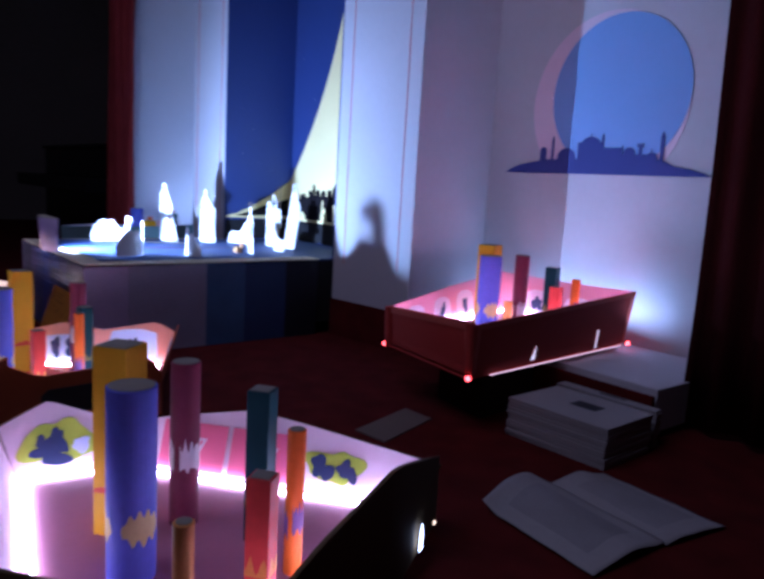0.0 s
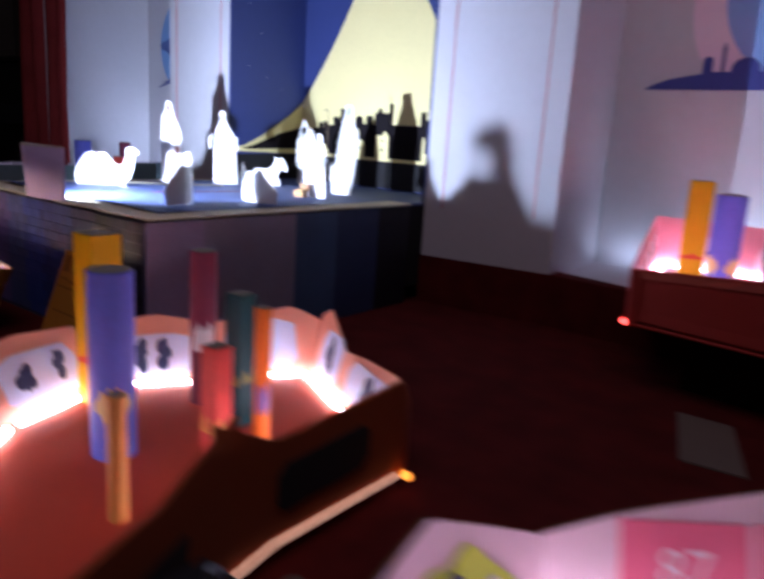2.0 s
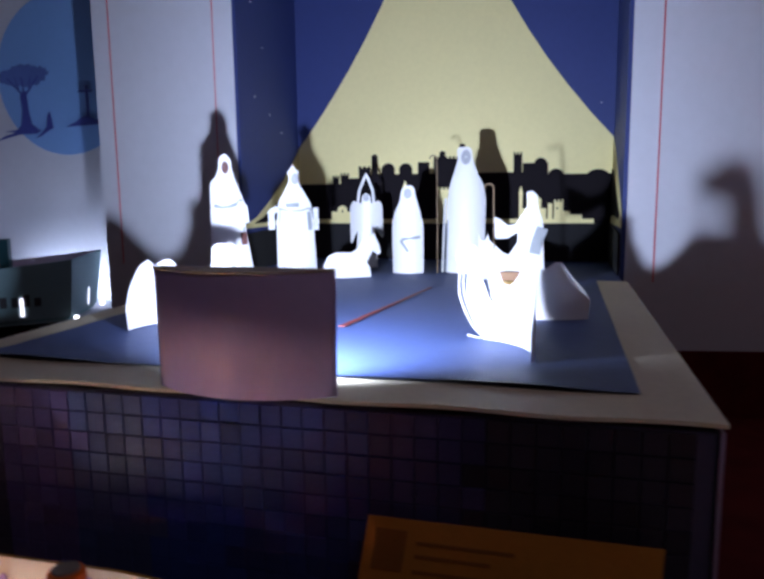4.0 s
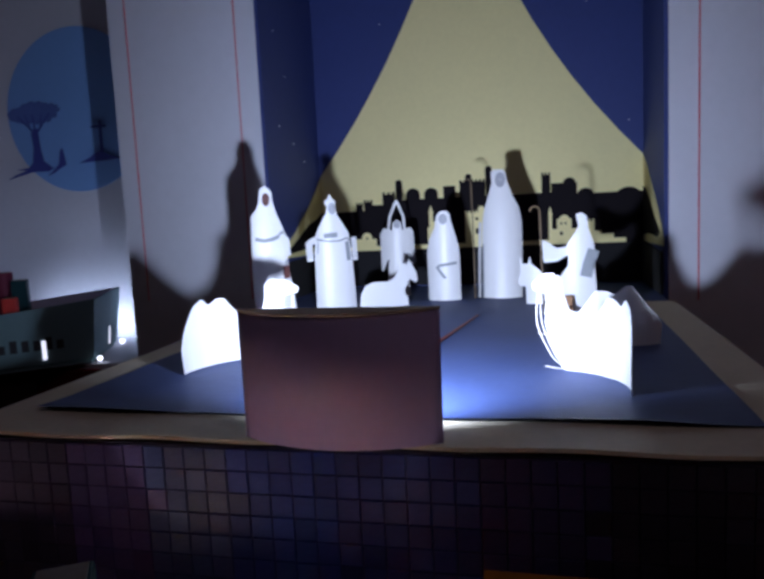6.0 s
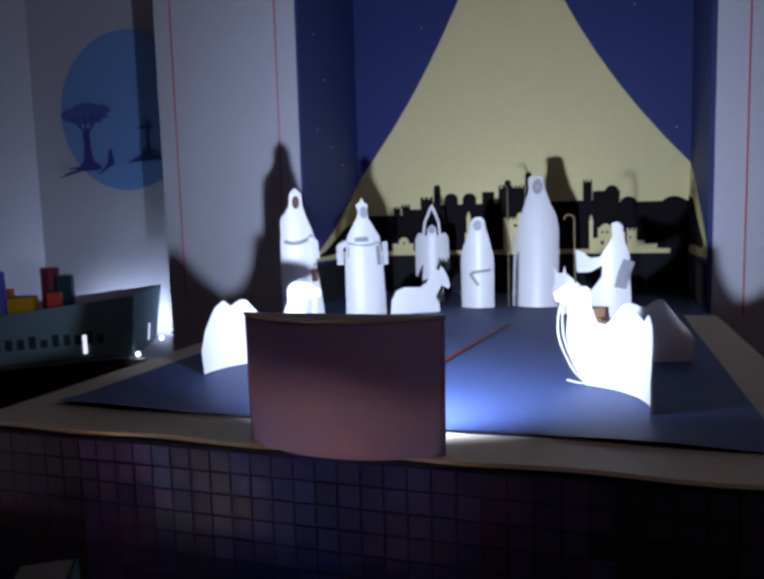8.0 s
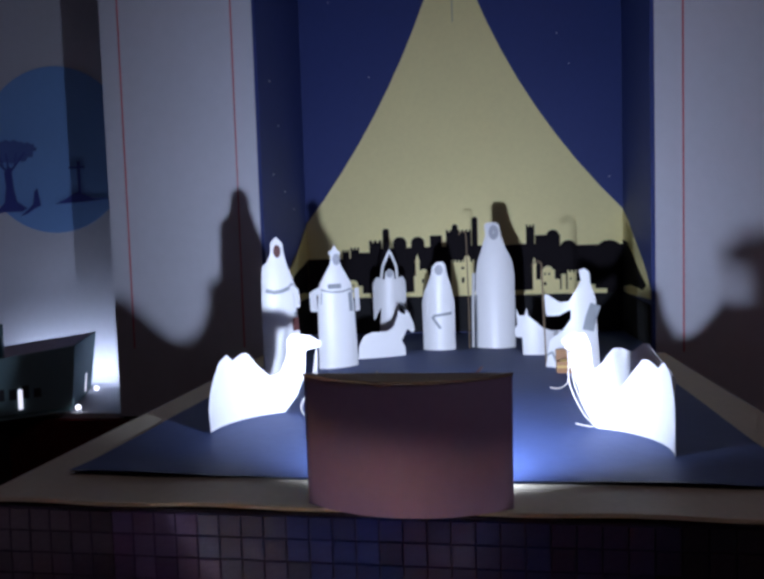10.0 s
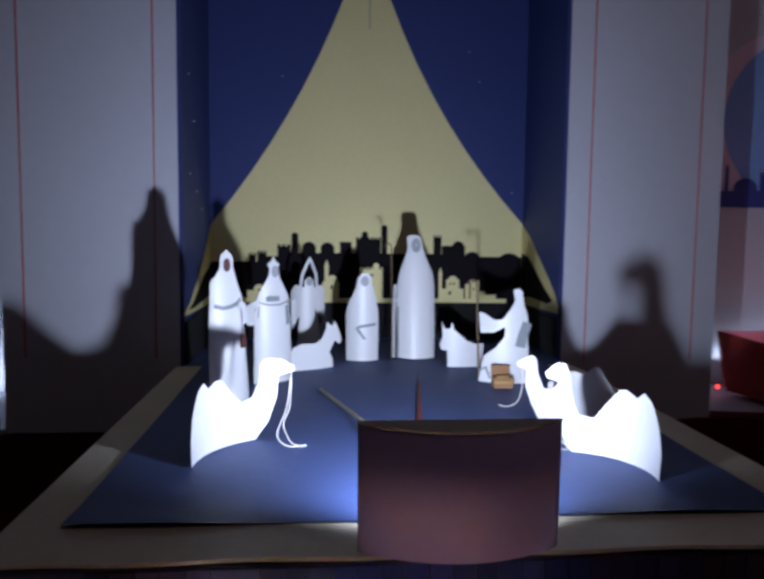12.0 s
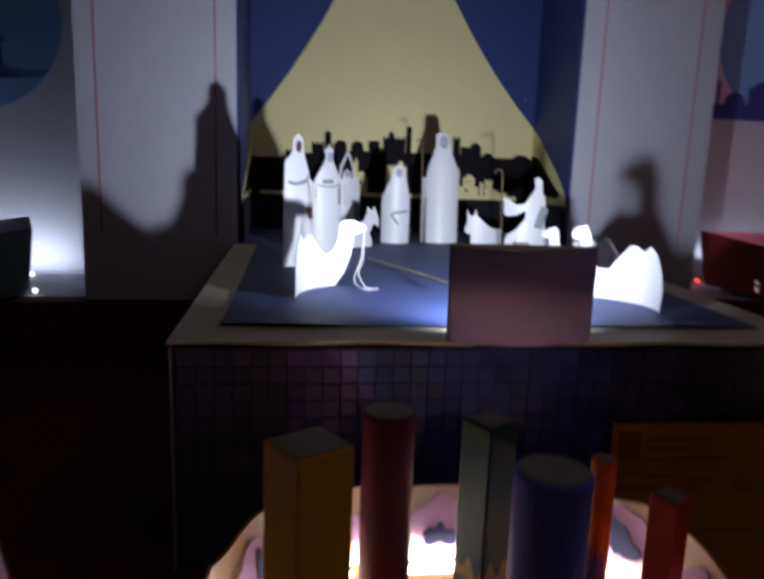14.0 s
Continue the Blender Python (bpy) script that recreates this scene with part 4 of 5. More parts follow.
def tube(kind, x, y, z0, z1, r, turn=0.0):
    """A card tube: round or square, with a lid set in and a printed patch near its foot."""
    square = kind in ("yellow", "green", "red")
    th = thing(kind + "_tube", {
        "yellow": "tall square yellow card tube with a red hill print", "blue": "wide round violet-blue card tube with yellow leaf print",
        "maroon": "round maroon card tube with white frond print", "green": "square dark teal card tube with olive print",
        "orange": "slim round orange card tube", "red": "short square coral red card tube", "peach": "very short round peach card tube"}[kind], "tube", (x, y, z0), "coloured tubes in the trays")
    bm = bmesh.new()
    if square:
        block(-r, r, -r, r, 0, z1 - z0, 0.0015, bm)
    else:
        bmesh.ops.create_cone(bm, cap_ends=True, segments=32, radius1=r, radius2=r, depth=z1 - z0, matrix=Matrix.Translation((0, 0, (z1 - z0) / 2)))
        bmesh.ops.bevel(bm, geom=[e for e in bm.edges if abs(e.verts[0].co.z - e.verts[1].co.z) < 1e-5], offset=0.0012, segments=1, affect="EDGES")
    b = part("tube_body", bm, TUBE[kind], th)
    bm = bmesh.new()
    q = r - 0.003
    h = z1 - z0
    if square:
        block(-q, q, -q, q, h - 0.004, h + 0.0012, 0.0005, bm)
    else:
        bmesh.ops.create_cone(bm, cap_ends=True, segments=32, radius1=q, radius2=q, depth=0.006, matrix=Matrix.Translation((0, 0, h - 0.0018)))
    part("lid", bm, TUBE_TOP, th, "grey card lid")
    if kind in PATCH:
        rnd = random.Random(int(x * 1000) + len(kind))
        bm = bmesh.new()
        for side in (range(4) if square else range(3)):
            zc = 0.07 + 0.012 * rnd.random()
            if kind == "maroon":
                zc += 0.035 if z0 < 0.07 else -0.03
            if square:
                w = r * 0.92
                if kind == "yellow":
                    prof = [(-w, -0.005), (w, -0.004)] + [(w - 2 * w * k / 8, 0.001 + 0.011 * math.sin(math.pi * k / 8) ** 1.5 * (0.7 + 0.3 * math.sin(k * 2.1 + side))) for k in range(9)]
                else:
                    prof = [(-w, -0.010), (w, -0.010)] + [(w - 2 * w * k / 8, 0.004 + 0.010 * math.sin(k * 1.3 + side) * (0.5 + rnd.random())) for k in range(9)]
                m = Matrix.Rotation(radians(90 * side), 4, "Z")
                vs = [bm.verts.new(m @ Vector((a, -r - 0.0004, zc + c))) for a, c in prof]
                vi = [bm.verts.new(m @ Vector((a, -r + 0.001, zc + c))) for a, c in prof]
                bm.faces.new(vs)
                bm.faces.new(vi)
            else:
                a0 = radians(120 * side + 40)
                cols = []
                nn = 26 if kind == "blue" else 14
                for k in range(nn + 1):
                    a = a0 + radians(95) * k / nn
                    up = 0.010 + 0.028 * abs(math.sin(k * 0.9 + side)) * (0.5 + 0.5 * rnd.random())
                    dn = 0.012 + (0.012 * rnd.random() if kind == "maroon" else 0.006 * math.sin(k))
                    if kind == "blue":
                        e = math.sqrt(max(0.02, 1 - (2 * k / nn - 1) ** 2))
                        up, dn = 0.030 * e * (0.8 + 0.2 * math.sin(k * 1.1 + side)), 0.026 * e * (0.75 + 0.25 * math.cos(k * 0.9))
                    cols.append([bm.verts.new(((r + 0.0005) * math.cos(a), (r + 0.0005) * math.sin(a), zc - dn)), bm.verts.new(((r + 0.0005) * math.cos(a), (r + 0.0005) * math.sin(a), zc + up))])
                for p, q2 in zip(cols, cols[1:]):
                    bm.faces.new((p[0], q2[0], q2[1], p[1]))
        part("print", bm, PATCH[kind], b)
    th.rotation_euler = (0, 0, radians(turn))
    return th


def tray(label, plan, zb, zf, walls, inner, outer, floor_mat, led_mats, pictures, corner_led, curved=False, lean=0.045, strips=None, windows=(), lamp_out=0.045, lamp_r=0.005, panels=(), lamp_at=None, lip=0.0, ends=None, glow=None, outer_panels=(), boxed=(), weak=(), slot=None):
    """A lit tray: floor, leaning walls, a glowing strip at each wall's foot, a lamp at each outer corner, pictures on the walls."""
    cx, cy = sum(p[0] for p in plan) / len(plan), sum(p[1] for p in plan) / len(plan)
    th = thing("light_tray", label, "tray", (cx, cy, zb), "lit trays")
    n = len(plan)

    def mitre(k):
        p, q, r = (Vector(plan[(k + w) % n]) for w in (-1, 0, 1))
        return math.tan(abs((q - p).angle_signed(r - q)) / 2)

    under(part("tray_floor", prism(plan, zf - 0.006, zf), floor_mat, None), th)
    shr = [(cx + (x - cx) * 0.99, cy + (y - cy) * 0.99) for x, y in plan]
    under(part("tray_base", prism(shr, zb, zf - 0.0065), outer, None), th)
    for i in range(n):
        a, b = plan[i], plan[(i + 1) % n]
        ln = lean[i] if isinstance(lean, tuple) else lean
        bm, nrm = lean_wall(a, b, (cx, cy), zf - 0.0015, walls[i], ln, 0.004, curved=curved, mitre=(ends or {}).get(i, (mitre(i), mitre((i + 1) % n))))
        panel = under(part("side_panel", bm, [inner, outer], None, smooth=False), th)
        # outer skirt below the floor
        k = 0.0045
        sk = [a, b, (b[0] + nrm[0] * k, b[1] + nrm[1] * k), (a[0] + nrm[0] * k, a[1] + nrm[1] * k)]
        under(part("skirt", prism(sk, zb + 0.012, zf - 0.001), outer, None), th)
        if i in boxed:
            under(part("box_side", box_side(a, b, nrm, zf + 0.0005, walls[i], ln, zb + 0.004, (ends or {}).get(i, (mitre(i), mitre((i + 1) % n)))), outer, None), th)
        # light strip
        if strips is None or i in strips:
            dx, dy = b[0] - a[0], b[1] - a[1]
            d = math.hypot(dx, dy)
            s0 = [(a[0] + dx / d * q - nrm[0] * o, a[1] + dy / d * q - nrm[1] * o) for q, o in ((0.014, 0.012), (d - 0.014, 0.012), (d - 0.014, 0.019), (0.014, 0.019))]
            bm = prism(s0, zf + 0.001, zf + 0.007)
            bm.faces.ensure_lookup_table()
            bm.faces[2].material_index = 1
            strip = under(part("light_strip", bm, [LED if i in weak else glow or LED, LED_A if i in weak else led_mats], None, "glowing white light strip"), th)
            if lip:
                inner_edge = lip[i] if isinstance(lip, tuple) else lip
                s1 = [(a[0] + dx / d * q - nrm[0] * o, a[1] + dy / d * q - nrm[1] * o) for q, o in ((0.014, inner_edge), (d - 0.014, inner_edge), (d - 0.014, 0.0130), (0.014, 0.0130))]
                under(part("strip_lip", prism(s1, zf + 0.0085, zf + 0.0108), outer, None), strip)
        for (w, q0, q1, h0, h1, m_) in panels:
            if w == i:
                k = (q1 - q0) * 0.32 if m_ is MOON_PALE else min(0.012, (q1 - q0) / 4)
                o2 = [(q0, h0), (q1, h0), (q1, h1 - k), (q1 - 0.3 * k, h1 - 0.3 * k), (q1 - k, h1), (q0 + k, h1), (q0 + 0.3 * k, h1 - 0.3 * k), (q0, h1 - k)]
                if m_ is SKYP:
                    mq, mh, rq, rh = (q0 + q1) / 2, (h0 + h1) / 2, (q1 - q0) / 2, (h1 - h0) / 2
                    o2 = []
                    for e in range(44):
                        c_, s_ = math.cos(6.2832 * e / 44), math.sin(6.2832 * e / 44)
                        k = 1 - 0.07 * abs(math.sin(3.5 * 6.2832 * e / 44 + w))
                        o2.append((mq + rq * k * math.copysign(abs(c_) ** 0.5, c_), mh + rh * k * math.copysign(abs(s_) ** 0.5, s_)))
                under(part("picture_panel", on_wall(a, b, nrm, zf, ln, o2, 0.001), m_, None), panel)
        for (w, q0, q1, h0, h1, slope, m_) in outer_panels:
            if w == i:
                k = 0.014
                o2 = [(q0 + k, h0), (q1 - k, h0 + slope), (q1, h0 + slope + k), (q1, h1 + slope - k), (q1 - k, h1 + slope), (q0 + k, h1), (q0, h1 - k), (q0, h0 + k)]
                flat = on_wall(a, b, nrm, zf, 0.0 if i in boxed else ln, o2, -(ln * 1.5 + 0.010) if i in boxed else -0.0055)
                under(part("outer_panel", flat, m_, None, "dark picture panel"), panel)
        for (w, s_, h, r, sz, m_, seed, off) in pictures:
            if w == i:
                under(part("picture", on_wall(a, b, nrm, zf, ln, blob(s_, h, r, sz, seed, 40, 0.5 if m_ is NIGHT else 0.10 if m_ is DUSK else 0.34), off), m_, None), panel)
        for (w, s_, h, hw, hh, m_) in windows:
            if w == i:
                o2 = [(s_ - hw, h), (s_ + hw, h), (s_ + hw, h + hh * 0.6), (s_, h + hh), (s_ - hw, h + hh * 0.6)]
                if m_ == "flame":
                    o2 = [(s_ - hw, h), (s_ + hw, h), (s_ + hw * 0.9, h + hh * 0.5), (s_ + hw * 0.8, h + hh), (s_ + hw * 0.2, h + hh * 0.55)]
                elif m_ == "bar":
                    o2 = [(s_ - hw, h), (s_ + hw, h), (s_ + hw, h + hh), (s_ - hw, h + hh)]
                under(part("window_slot", on_wall(a, b, nrm, zf, 0.0 if i in boxed else ln, o2, -(ln * 1.9 + 0.012) if i in boxed else -0.0055), slot or LED_COOL, None, "glowing candle-shaped slot"), panel)
    for px_, py_ in lamp_at or [(x + (x - cx) * lamp_out, y + (y - cy) * lamp_out) for x, y in plan]:
        bm = bmesh.new()
        bmesh.ops.create_icosphere(bm, subdivisions=2, radius=lamp_r, matrix=Matrix.Translation((px_, py_, zb + 0.008)))
        under(part("corner_lamp", bm, corner_led, None, "small glowing corner lamp"), th)
    return th


def tray_mat(name, c, thin=0.0):
    """Tray card; thin card lets part of the light through."""
    m = mat(name, c, 0.7, 0.06, 14, 0.1, spec=0.2)
    if thin:
        see_through(m, [min(1.0, q * 1.5) for q in c], thin)
    return m


A_IN, A_OUT, A_FLOOR = tray_mat("lilac_white_card", (0.72, 0.58, 0.70)), tray_mat("dark_olive_card", (0.14, 0.10, 0.05)), tray_mat("mauve_floor_card", (0.52, 0.22, 0.34))
B_IN, B_OUT, B_FLOOR = tray_mat("coral_card", (0.84, 0.40, 0.30), 0.25), tray_mat("rust_card", (0.40, 0.09, 0.035), 0.04), tray_mat("red_floor_card", (0.62, 0.09, 0.05))
C_IN, C_OUT, C_FLOOR = tray_mat("cream_card", (0.86, 0.76, 0.60)), tray_mat("ochre_card", (0.42, 0.23, 0.035)), tray_mat("amber_floor_card", (0.42, 0.22, 0.06))
D_IN, D_OUT, D_FLOOR = tray_mat("pink_card", (0.76, 0.34, 0.44)), tray_mat("deep_red_card", (0.42, 0.05, 0.04)), tray_mat("pink_floor_card", (0.70, 0.34, 0.42))
E_IN, E_OUT, E_FLOOR = tray_mat("pale_lilac_card", (0.50, 0.50, 0.62)), tray_mat("dark_teal_card", (0.17, 0.27, 0.29)), tray_mat("teal_floor_card", (0.12, 0.25, 0.25))
LIME = mat("lime_print", (0.44, 0.56, 0.06), 0.6, 0.15)
NIGHT = mat("dark_blue_print", (0.03, 0.045, 0.13), 0.6, 0.2)
SKYP = mat("pale_blue_print", (0.56, 0.64, 0.90), 0.6, 0.1)
PINKP = mat("pink_print", (0.70, 0.14, 0.26), 0.6, 0.06)
LILACP = mat("lilac_print", (0.62, 0.42, 0.72), 0.6, 0.1)
DUSK = mat("dark_outer_print", (0.03, 0.03, 0.035), 0.7, 0.2)

A = [(1.430, -0.395), (1.465, -0.215), (1.905, 0.145), (2.13, -0.28), (1.85, -0.475)]
wa = [[(0, 0.141), (0.4, 0.18), (1, 0.126)], [(0, 0.126), (0.14, 0.150), (0.4, 0.178), (0.55, 0.168), (1, 0.128)], [(0, 0.146), (0.48, 0.222), (0.85, 0.21), (1, 0.195)], [(0, 0.16), (1, 0.13)], [(0, 0.13), (0.55, 0.158), (1, 0.141)]]
la = math.hypot(A[2][0] - A[1][0], A[2][1] - A[1][1])
trayA = tray("lilac lit paper tray with mauve floor and picture panels", A, 0.02, 0.05, wa, A_IN, A_OUT, A_FLOOR, LED_A,
             [(0, 0.070, 0.058, 0.058, 0.70, LIME, 3, 0.001), (0, 0.056, 0.040, 0.034, 0.52, NIGHT, 5, 0.003), (0, 0.046, 0.058, 0.013, 1.2, NIGHT, 7, 0.0045), (0, 0.068, 0.062, 0.014, 1.5, NIGHT, 12, 0.0045), (0, 0.108, 0.05, 0.017, 0.7, SKYP, 6, 0.0032),
              (1, 0.415, 0.052, 0.048, 0.62, LIME, 8, 0.001), (1, 0.392, 0.048, 0.020, 1.0, NIGHT, 9, 0.003), (1, 0.440, 0.048, 0.017, 1.0, NIGHT, 11, 0.003)], LED_WARM, lean=(0.03, 0.03, 0.020, 0.03, 0.03), strips=(0, 1, 2, 4), lip=0.0094, windows=[(2, 0.10, -0.012, 0.007, 0.045, "candle")], ends={0: (0.9, 0.3)}, glow=LED_MILD, boxed=(2, 3, 4), lamp_at=[(1.925, 0.175), (1.395, -0.43)])
dx, dy = (A[2][0] - A[1][0]) / la, (A[2][1] - A[1][1]) / la
nrmA = (-dy, dx)
for s0, s1 in ((0.068, 0.200), (0.210, 0.345)):
    under(part("pink_panel", on_wall(A[1], A[2], nrmA, 0.05, 0.03, [(s0, 0.012), (s1, 0.012), (s1, 0.095), (s0, 0.095)], 0.001), PINKP, None, "pink printed panel"), trayA)
    font = bpy.data.curves.new("number", "FONT")
    font.body, font.size, font.align_x, font.align_y, font.extrude = "87", 0.056, "CENTER", "CENTER", 0.0004
    t_ob = new("number", font)
    mid = (s0 + s1) / 2
    ang = math.atan2(dy, dx)
    slope = math.degrees(math.atan2(0.03, 0.08))
    t_ob.matrix_world = Matrix.Translation((A[1][0] + dx * mid + nrmA[0] * (0.03 * 0.05 / 0.08 - 0.0035), A[1][1] + dy * mid + nrmA[1] * (0.03 * 0.05 / 0.08 - 0.0035), 0.100)) @ Matrix.Rotation(ang, 4, "Z") @ Matrix.Rotation(radians(90 - slope), 4, "X")
    font.materials.append(A_IN)
    dg = bpy.context.evaluated_depsgraph_get()
    dg.update()
    me = bpy.data.meshes.new_from_object(t_ob.evaluated_get(dg))
    txt = new("number", me)
    txt.matrix_world = t_ob.matrix_world.copy()
    bpy.data.objects.remove(t_ob)
    under(txt, trayA)
    tagged(txt, "pale number 87")

B = [(0.66, -0.39), (0.595, -0.20), (0.79, 0.13), (1.105, -0.03), (1.115, -0.385), (1.20, -0.60), (0.92, -0.66)]
wb = [[(0, 0.135), (0.6, 0.158), (1, 0.145)], [(0, 0.14), (0.25, 0.165), (0.5, 0.145), (0.85, 0.172), (1, 0.142)], [(0, 0.150), (0.10, 0.176), (0.39, 0.126), (0.6, 0.139), (0.9, 0.148), (1, 0.128)], [(0, 0.128), (0.10, 0.170), (0.75, 0.158), (1, 0.212)],
      [(0, 0.212), (0.4, 0.165), (1, 0.16)], [(0, 0.15), (0.5, 0.13), (1, 0.14)], [(0, 0.14), (0.5, 0.15), (1, 0.135)]]
trayB = tray("coral lit paper tray with red floor and picture panels", B, 0.02, 0.045, wb, B_IN, B_OUT, B_FLOOR, LED_B,
             [(0, 0.07, 0.05, 0.014, 1.5, NIGHT, 21, 0.003), (0, 0.14, 0.055, 0.012, 1.6, NIGHT, 23, 0.003), (1, 0.07, 0.05, 0.015, 1.5, NIGHT, 24, 0.003), (1, 0.11, 0.05, 0.014, 1.6, NIGHT, 26, 0.003), (1, 0.285, 0.055, 0.013, 2.0, NIGHT, 28, 0.003),
              (2, 0.075, 0.056, 0.016, 1.7, NIGHT, 34, 0.003), (2, 0.25, 0.05, 0.016, 1.7, NIGHT, 31, 0.003), (3, 0.17, 0.055, 0.015, 1.8, NIGHT, 35, 0.003)], LED_ORANGE, outer_panels=[(3, 0.095, 0.265, 0.026, 0.088, -0.004, DUSK), (4, 0.06, 0.19, 0.015, 0.075, -0.01, DUSK)], boxed=(3, 4, 5), glow=LED_CORAL, ends={0: (1.7, 0.1)}, lamp_r=0.007, lamp_at=[(1.160, -0.045), (0.565, -0.205), (0.63, -0.43), (1.235, -0.615)], lean=(0.045, 0.022, 0.022, 0.022, 0.022, 0.022, 0.022), strips=(0, 1, 2, 3, 6), lip=0.0094, windows=[(5, 0.10, 0.008, 0.006, 0.05, "candle")],
             panels=[(0, 0.02, 0.18, 0.010, 0.088, SKYP), (1, 0.03, 0.17, 0.010, 0.086, SKYP), (1, 0.215, 0.362, 0.010, 0.106, SKYP), (2, 0.025, 0.125, 0.010, 0.100, SKYP), (2, 0.165, 0.33, 0.010, 0.084, SKYP), (3, 0.03, 0.31, 0.010, 0.092, SKYP)])
under(part("glow_seam", rod([(1.1515, -0.055, 0.030), (1.154, -0.296, 0.030), (1.173, -0.385, 0.030)], 0.0016), SEAM, None, "thin glowing seam along the foot"), trayB)

C = [(-0.335, -0.25), (-0.225, -0.132), (0.036, -0.135), (0.075, -0.20), (0.04, -0.42), (-0.12, -0.56), (-0.34, -0.45)]
wc = [[(0, 0.158), (0.4, 0.180), (1, 0.164)], [(0, 0.164), (0.5, 0.165), (1, 0.157)], [(0, 0.157), (1, 0.174)], [(0, 0.174), (0.4, 0.185), (1, 0.182)], [(0, 0.182), (1, 0.17)], [(0, 0.17), (1, 0.155)], [(0, 0.155), (1, 0.158)]]
tray("cream lit paper tray with rounded rim", C, 0.058, 0.085, wc, C_IN, C_OUT, C_FLOOR, LED_C,
     [(0, 0.11, 0.042, 0.036, 0.7, LILACP, 41, 0.001), (0, 0.10, 0.040, 0.010, 1.7, NIGHT, 42, 0.003), (0, 0.125, 0.040, 0.009, 1.7, NIGHT, 50, 0.003), (1, 0.015, 0.042, 0.014, 1.4, LILACP, 43, 0.001), (1, 0.115, 0.040, 0.042, 0.7, LILACP, 44, 0.001), (1, 0.105, 0.030, 0.017, 0.7, NIGHT, 45, 0.003), (1, 0.25, 0.042, 0.026, 0.9, LILACP, 48, 0.001),
      (2, 0.05, 0.046, 0.034, 0.8, LILACP, 46, 0.001), (2, 0.05, 0.044, 0.020, 0.9, NIGHT, 47, 0.003), (3, 0.09, 0.05, 0.045, 0.8, LILACP, 49, 0.001), (0, 0.045, 0.045, 0.030, 0.9, LILACP, 61, 0.001), (0, 0.045, 0.042, 0.012, 1.8, NIGHT, 62, 0.003)], LED_ORANGE, curved=True, lean=0.030, glow=LED_BRIGHT, windows=[(3, 0.105, -0.024, 0.011, 0.042, "candle")], weak=(3, 6), lamp_at=[(0.084, -0.195), (-0.35, -0.24), (-0.13, -0.58)], lamp_r=0.006, strips=(0, 1, 2, 3, 6), lip=(0.0095, 0.0079, 0.0095, 0.0090, 0.0090, 0.0090, 0.0090))
tagged(finish("pedestal", prism([(-0.30, -0.26), (-0.21, -0.165), (0.02, -0.165), (0.04, -0.22), (0.01, -0.40), (-0.12, -0.52), (-0.30, -0.43)], 0.0, 0.0575), DARK_FELT), "low dark cloth-covered block under the cream tray", "pedestal")

F_ = [(-0.575, -0.26), (-0.66, -0.135), (-0.98, -0.20), (-1.00, -0.55), (-0.66, -0.56)]
wf = [[(0, 0.15), (0.5, 0.165), (1, 0.15)], [(0, 0.15), (0.5, 0.16), (1, 0.15)], [(0, 0.15), (1, 0.15)], [(0, 0.15), (1, 0.15)], [(0, 0.15), (1, 0.15)]]
tray("lilac lit paper tray beside the cream tray", F_, 0.02, 0.05, wf, A_IN, A_OUT, A_FLOOR, LED_A, [], LED_ORANGE, lean=0.03)

D = [(1.225, 0.64), (1.60, 0.59), (1.552, 1.345), (1.068, 1.302)]
wd = [[(0, 0.266), (1, 0.292)], [(0, 0.292), (1, 0.328)], [(0, 0.328), (0.5, 0.322), (1, 0.326)], [(0, 0.326), (0.5, 0.300), (1, 0.266)]]
trayD = tray("deep red lit tray with pink inner walls on a dark pedestal", D, 0.150, 0.183, wd, D_IN, D_OUT, D_FLOOR, LED_D,
             [(3, 0.105, 0.045, 0.016, 1.5, NIGHT, 52, 0.003), (3, 0.26, 0.045, 0.016, 1.6, NIGHT, 54, 0.003), (3, 0.40, 0.040, 0.014, 1.5, NIGHT, 58, 0.003), (3, 0.55, 0.034, 0.013, 1.3, NIGHT, 59, 0.003), (2, 0.175, 0.05, 0.017, 1.4, NIGHT, 57, 0.003), (2, 0.335, 0.05, 0.018, 1.5, NIGHT, 51, 0.003)], LED_RED, glow=LED_MILD, slot=SLOT_PINK, lean=0.008, lip=0.0094, lamp_r=0.007, windows=[(1, 0.256, -0.014, 0.009, 0.038, "flame"), (1, 0.581, -0.020, 0.0026, 0.058, "bar"), (3, 0.215, -0.018, 0.006, 0.016, "bar"), (3, 0.215, 0.006, 0.006, 0.010, "bar")],
             panels=[(3, 0.05, 0.16, 0.010, 0.100, MOON_PALE), (3, 0.205, 0.315, 0.010, 0.098, MOON_PALE), (3, 0.35, 0.45, 0.010, 0.086, MOON_PALE), (3, 0.50, 0.60, 0.010, 0.074, MOON_PALE), (2, 0.12, 0.23, 0.010, 0.095, MOON_PALE), (2, 0.28, 0.39, 0.010, 0.098, MOON_PALE)])
under(part("side_seam", rod([(1.6045, 0.66, 0.1545), (1.558, 1.33, 0.1545)], 0.0016), SEAM_PINK, None, "thin glowing seam along the foot"), trayD)
under(part("front_rim", rod([(1.218, 0.632, 0.265), (1.605, 0.580, 0.295)], 0.005), D_OUT, None), trayD)
under(part("foot_seam", rod([(1.22, 0.634, 0.153), (1.603, 0.583, 0.153)], 0.003), D_OUT, None), trayD)
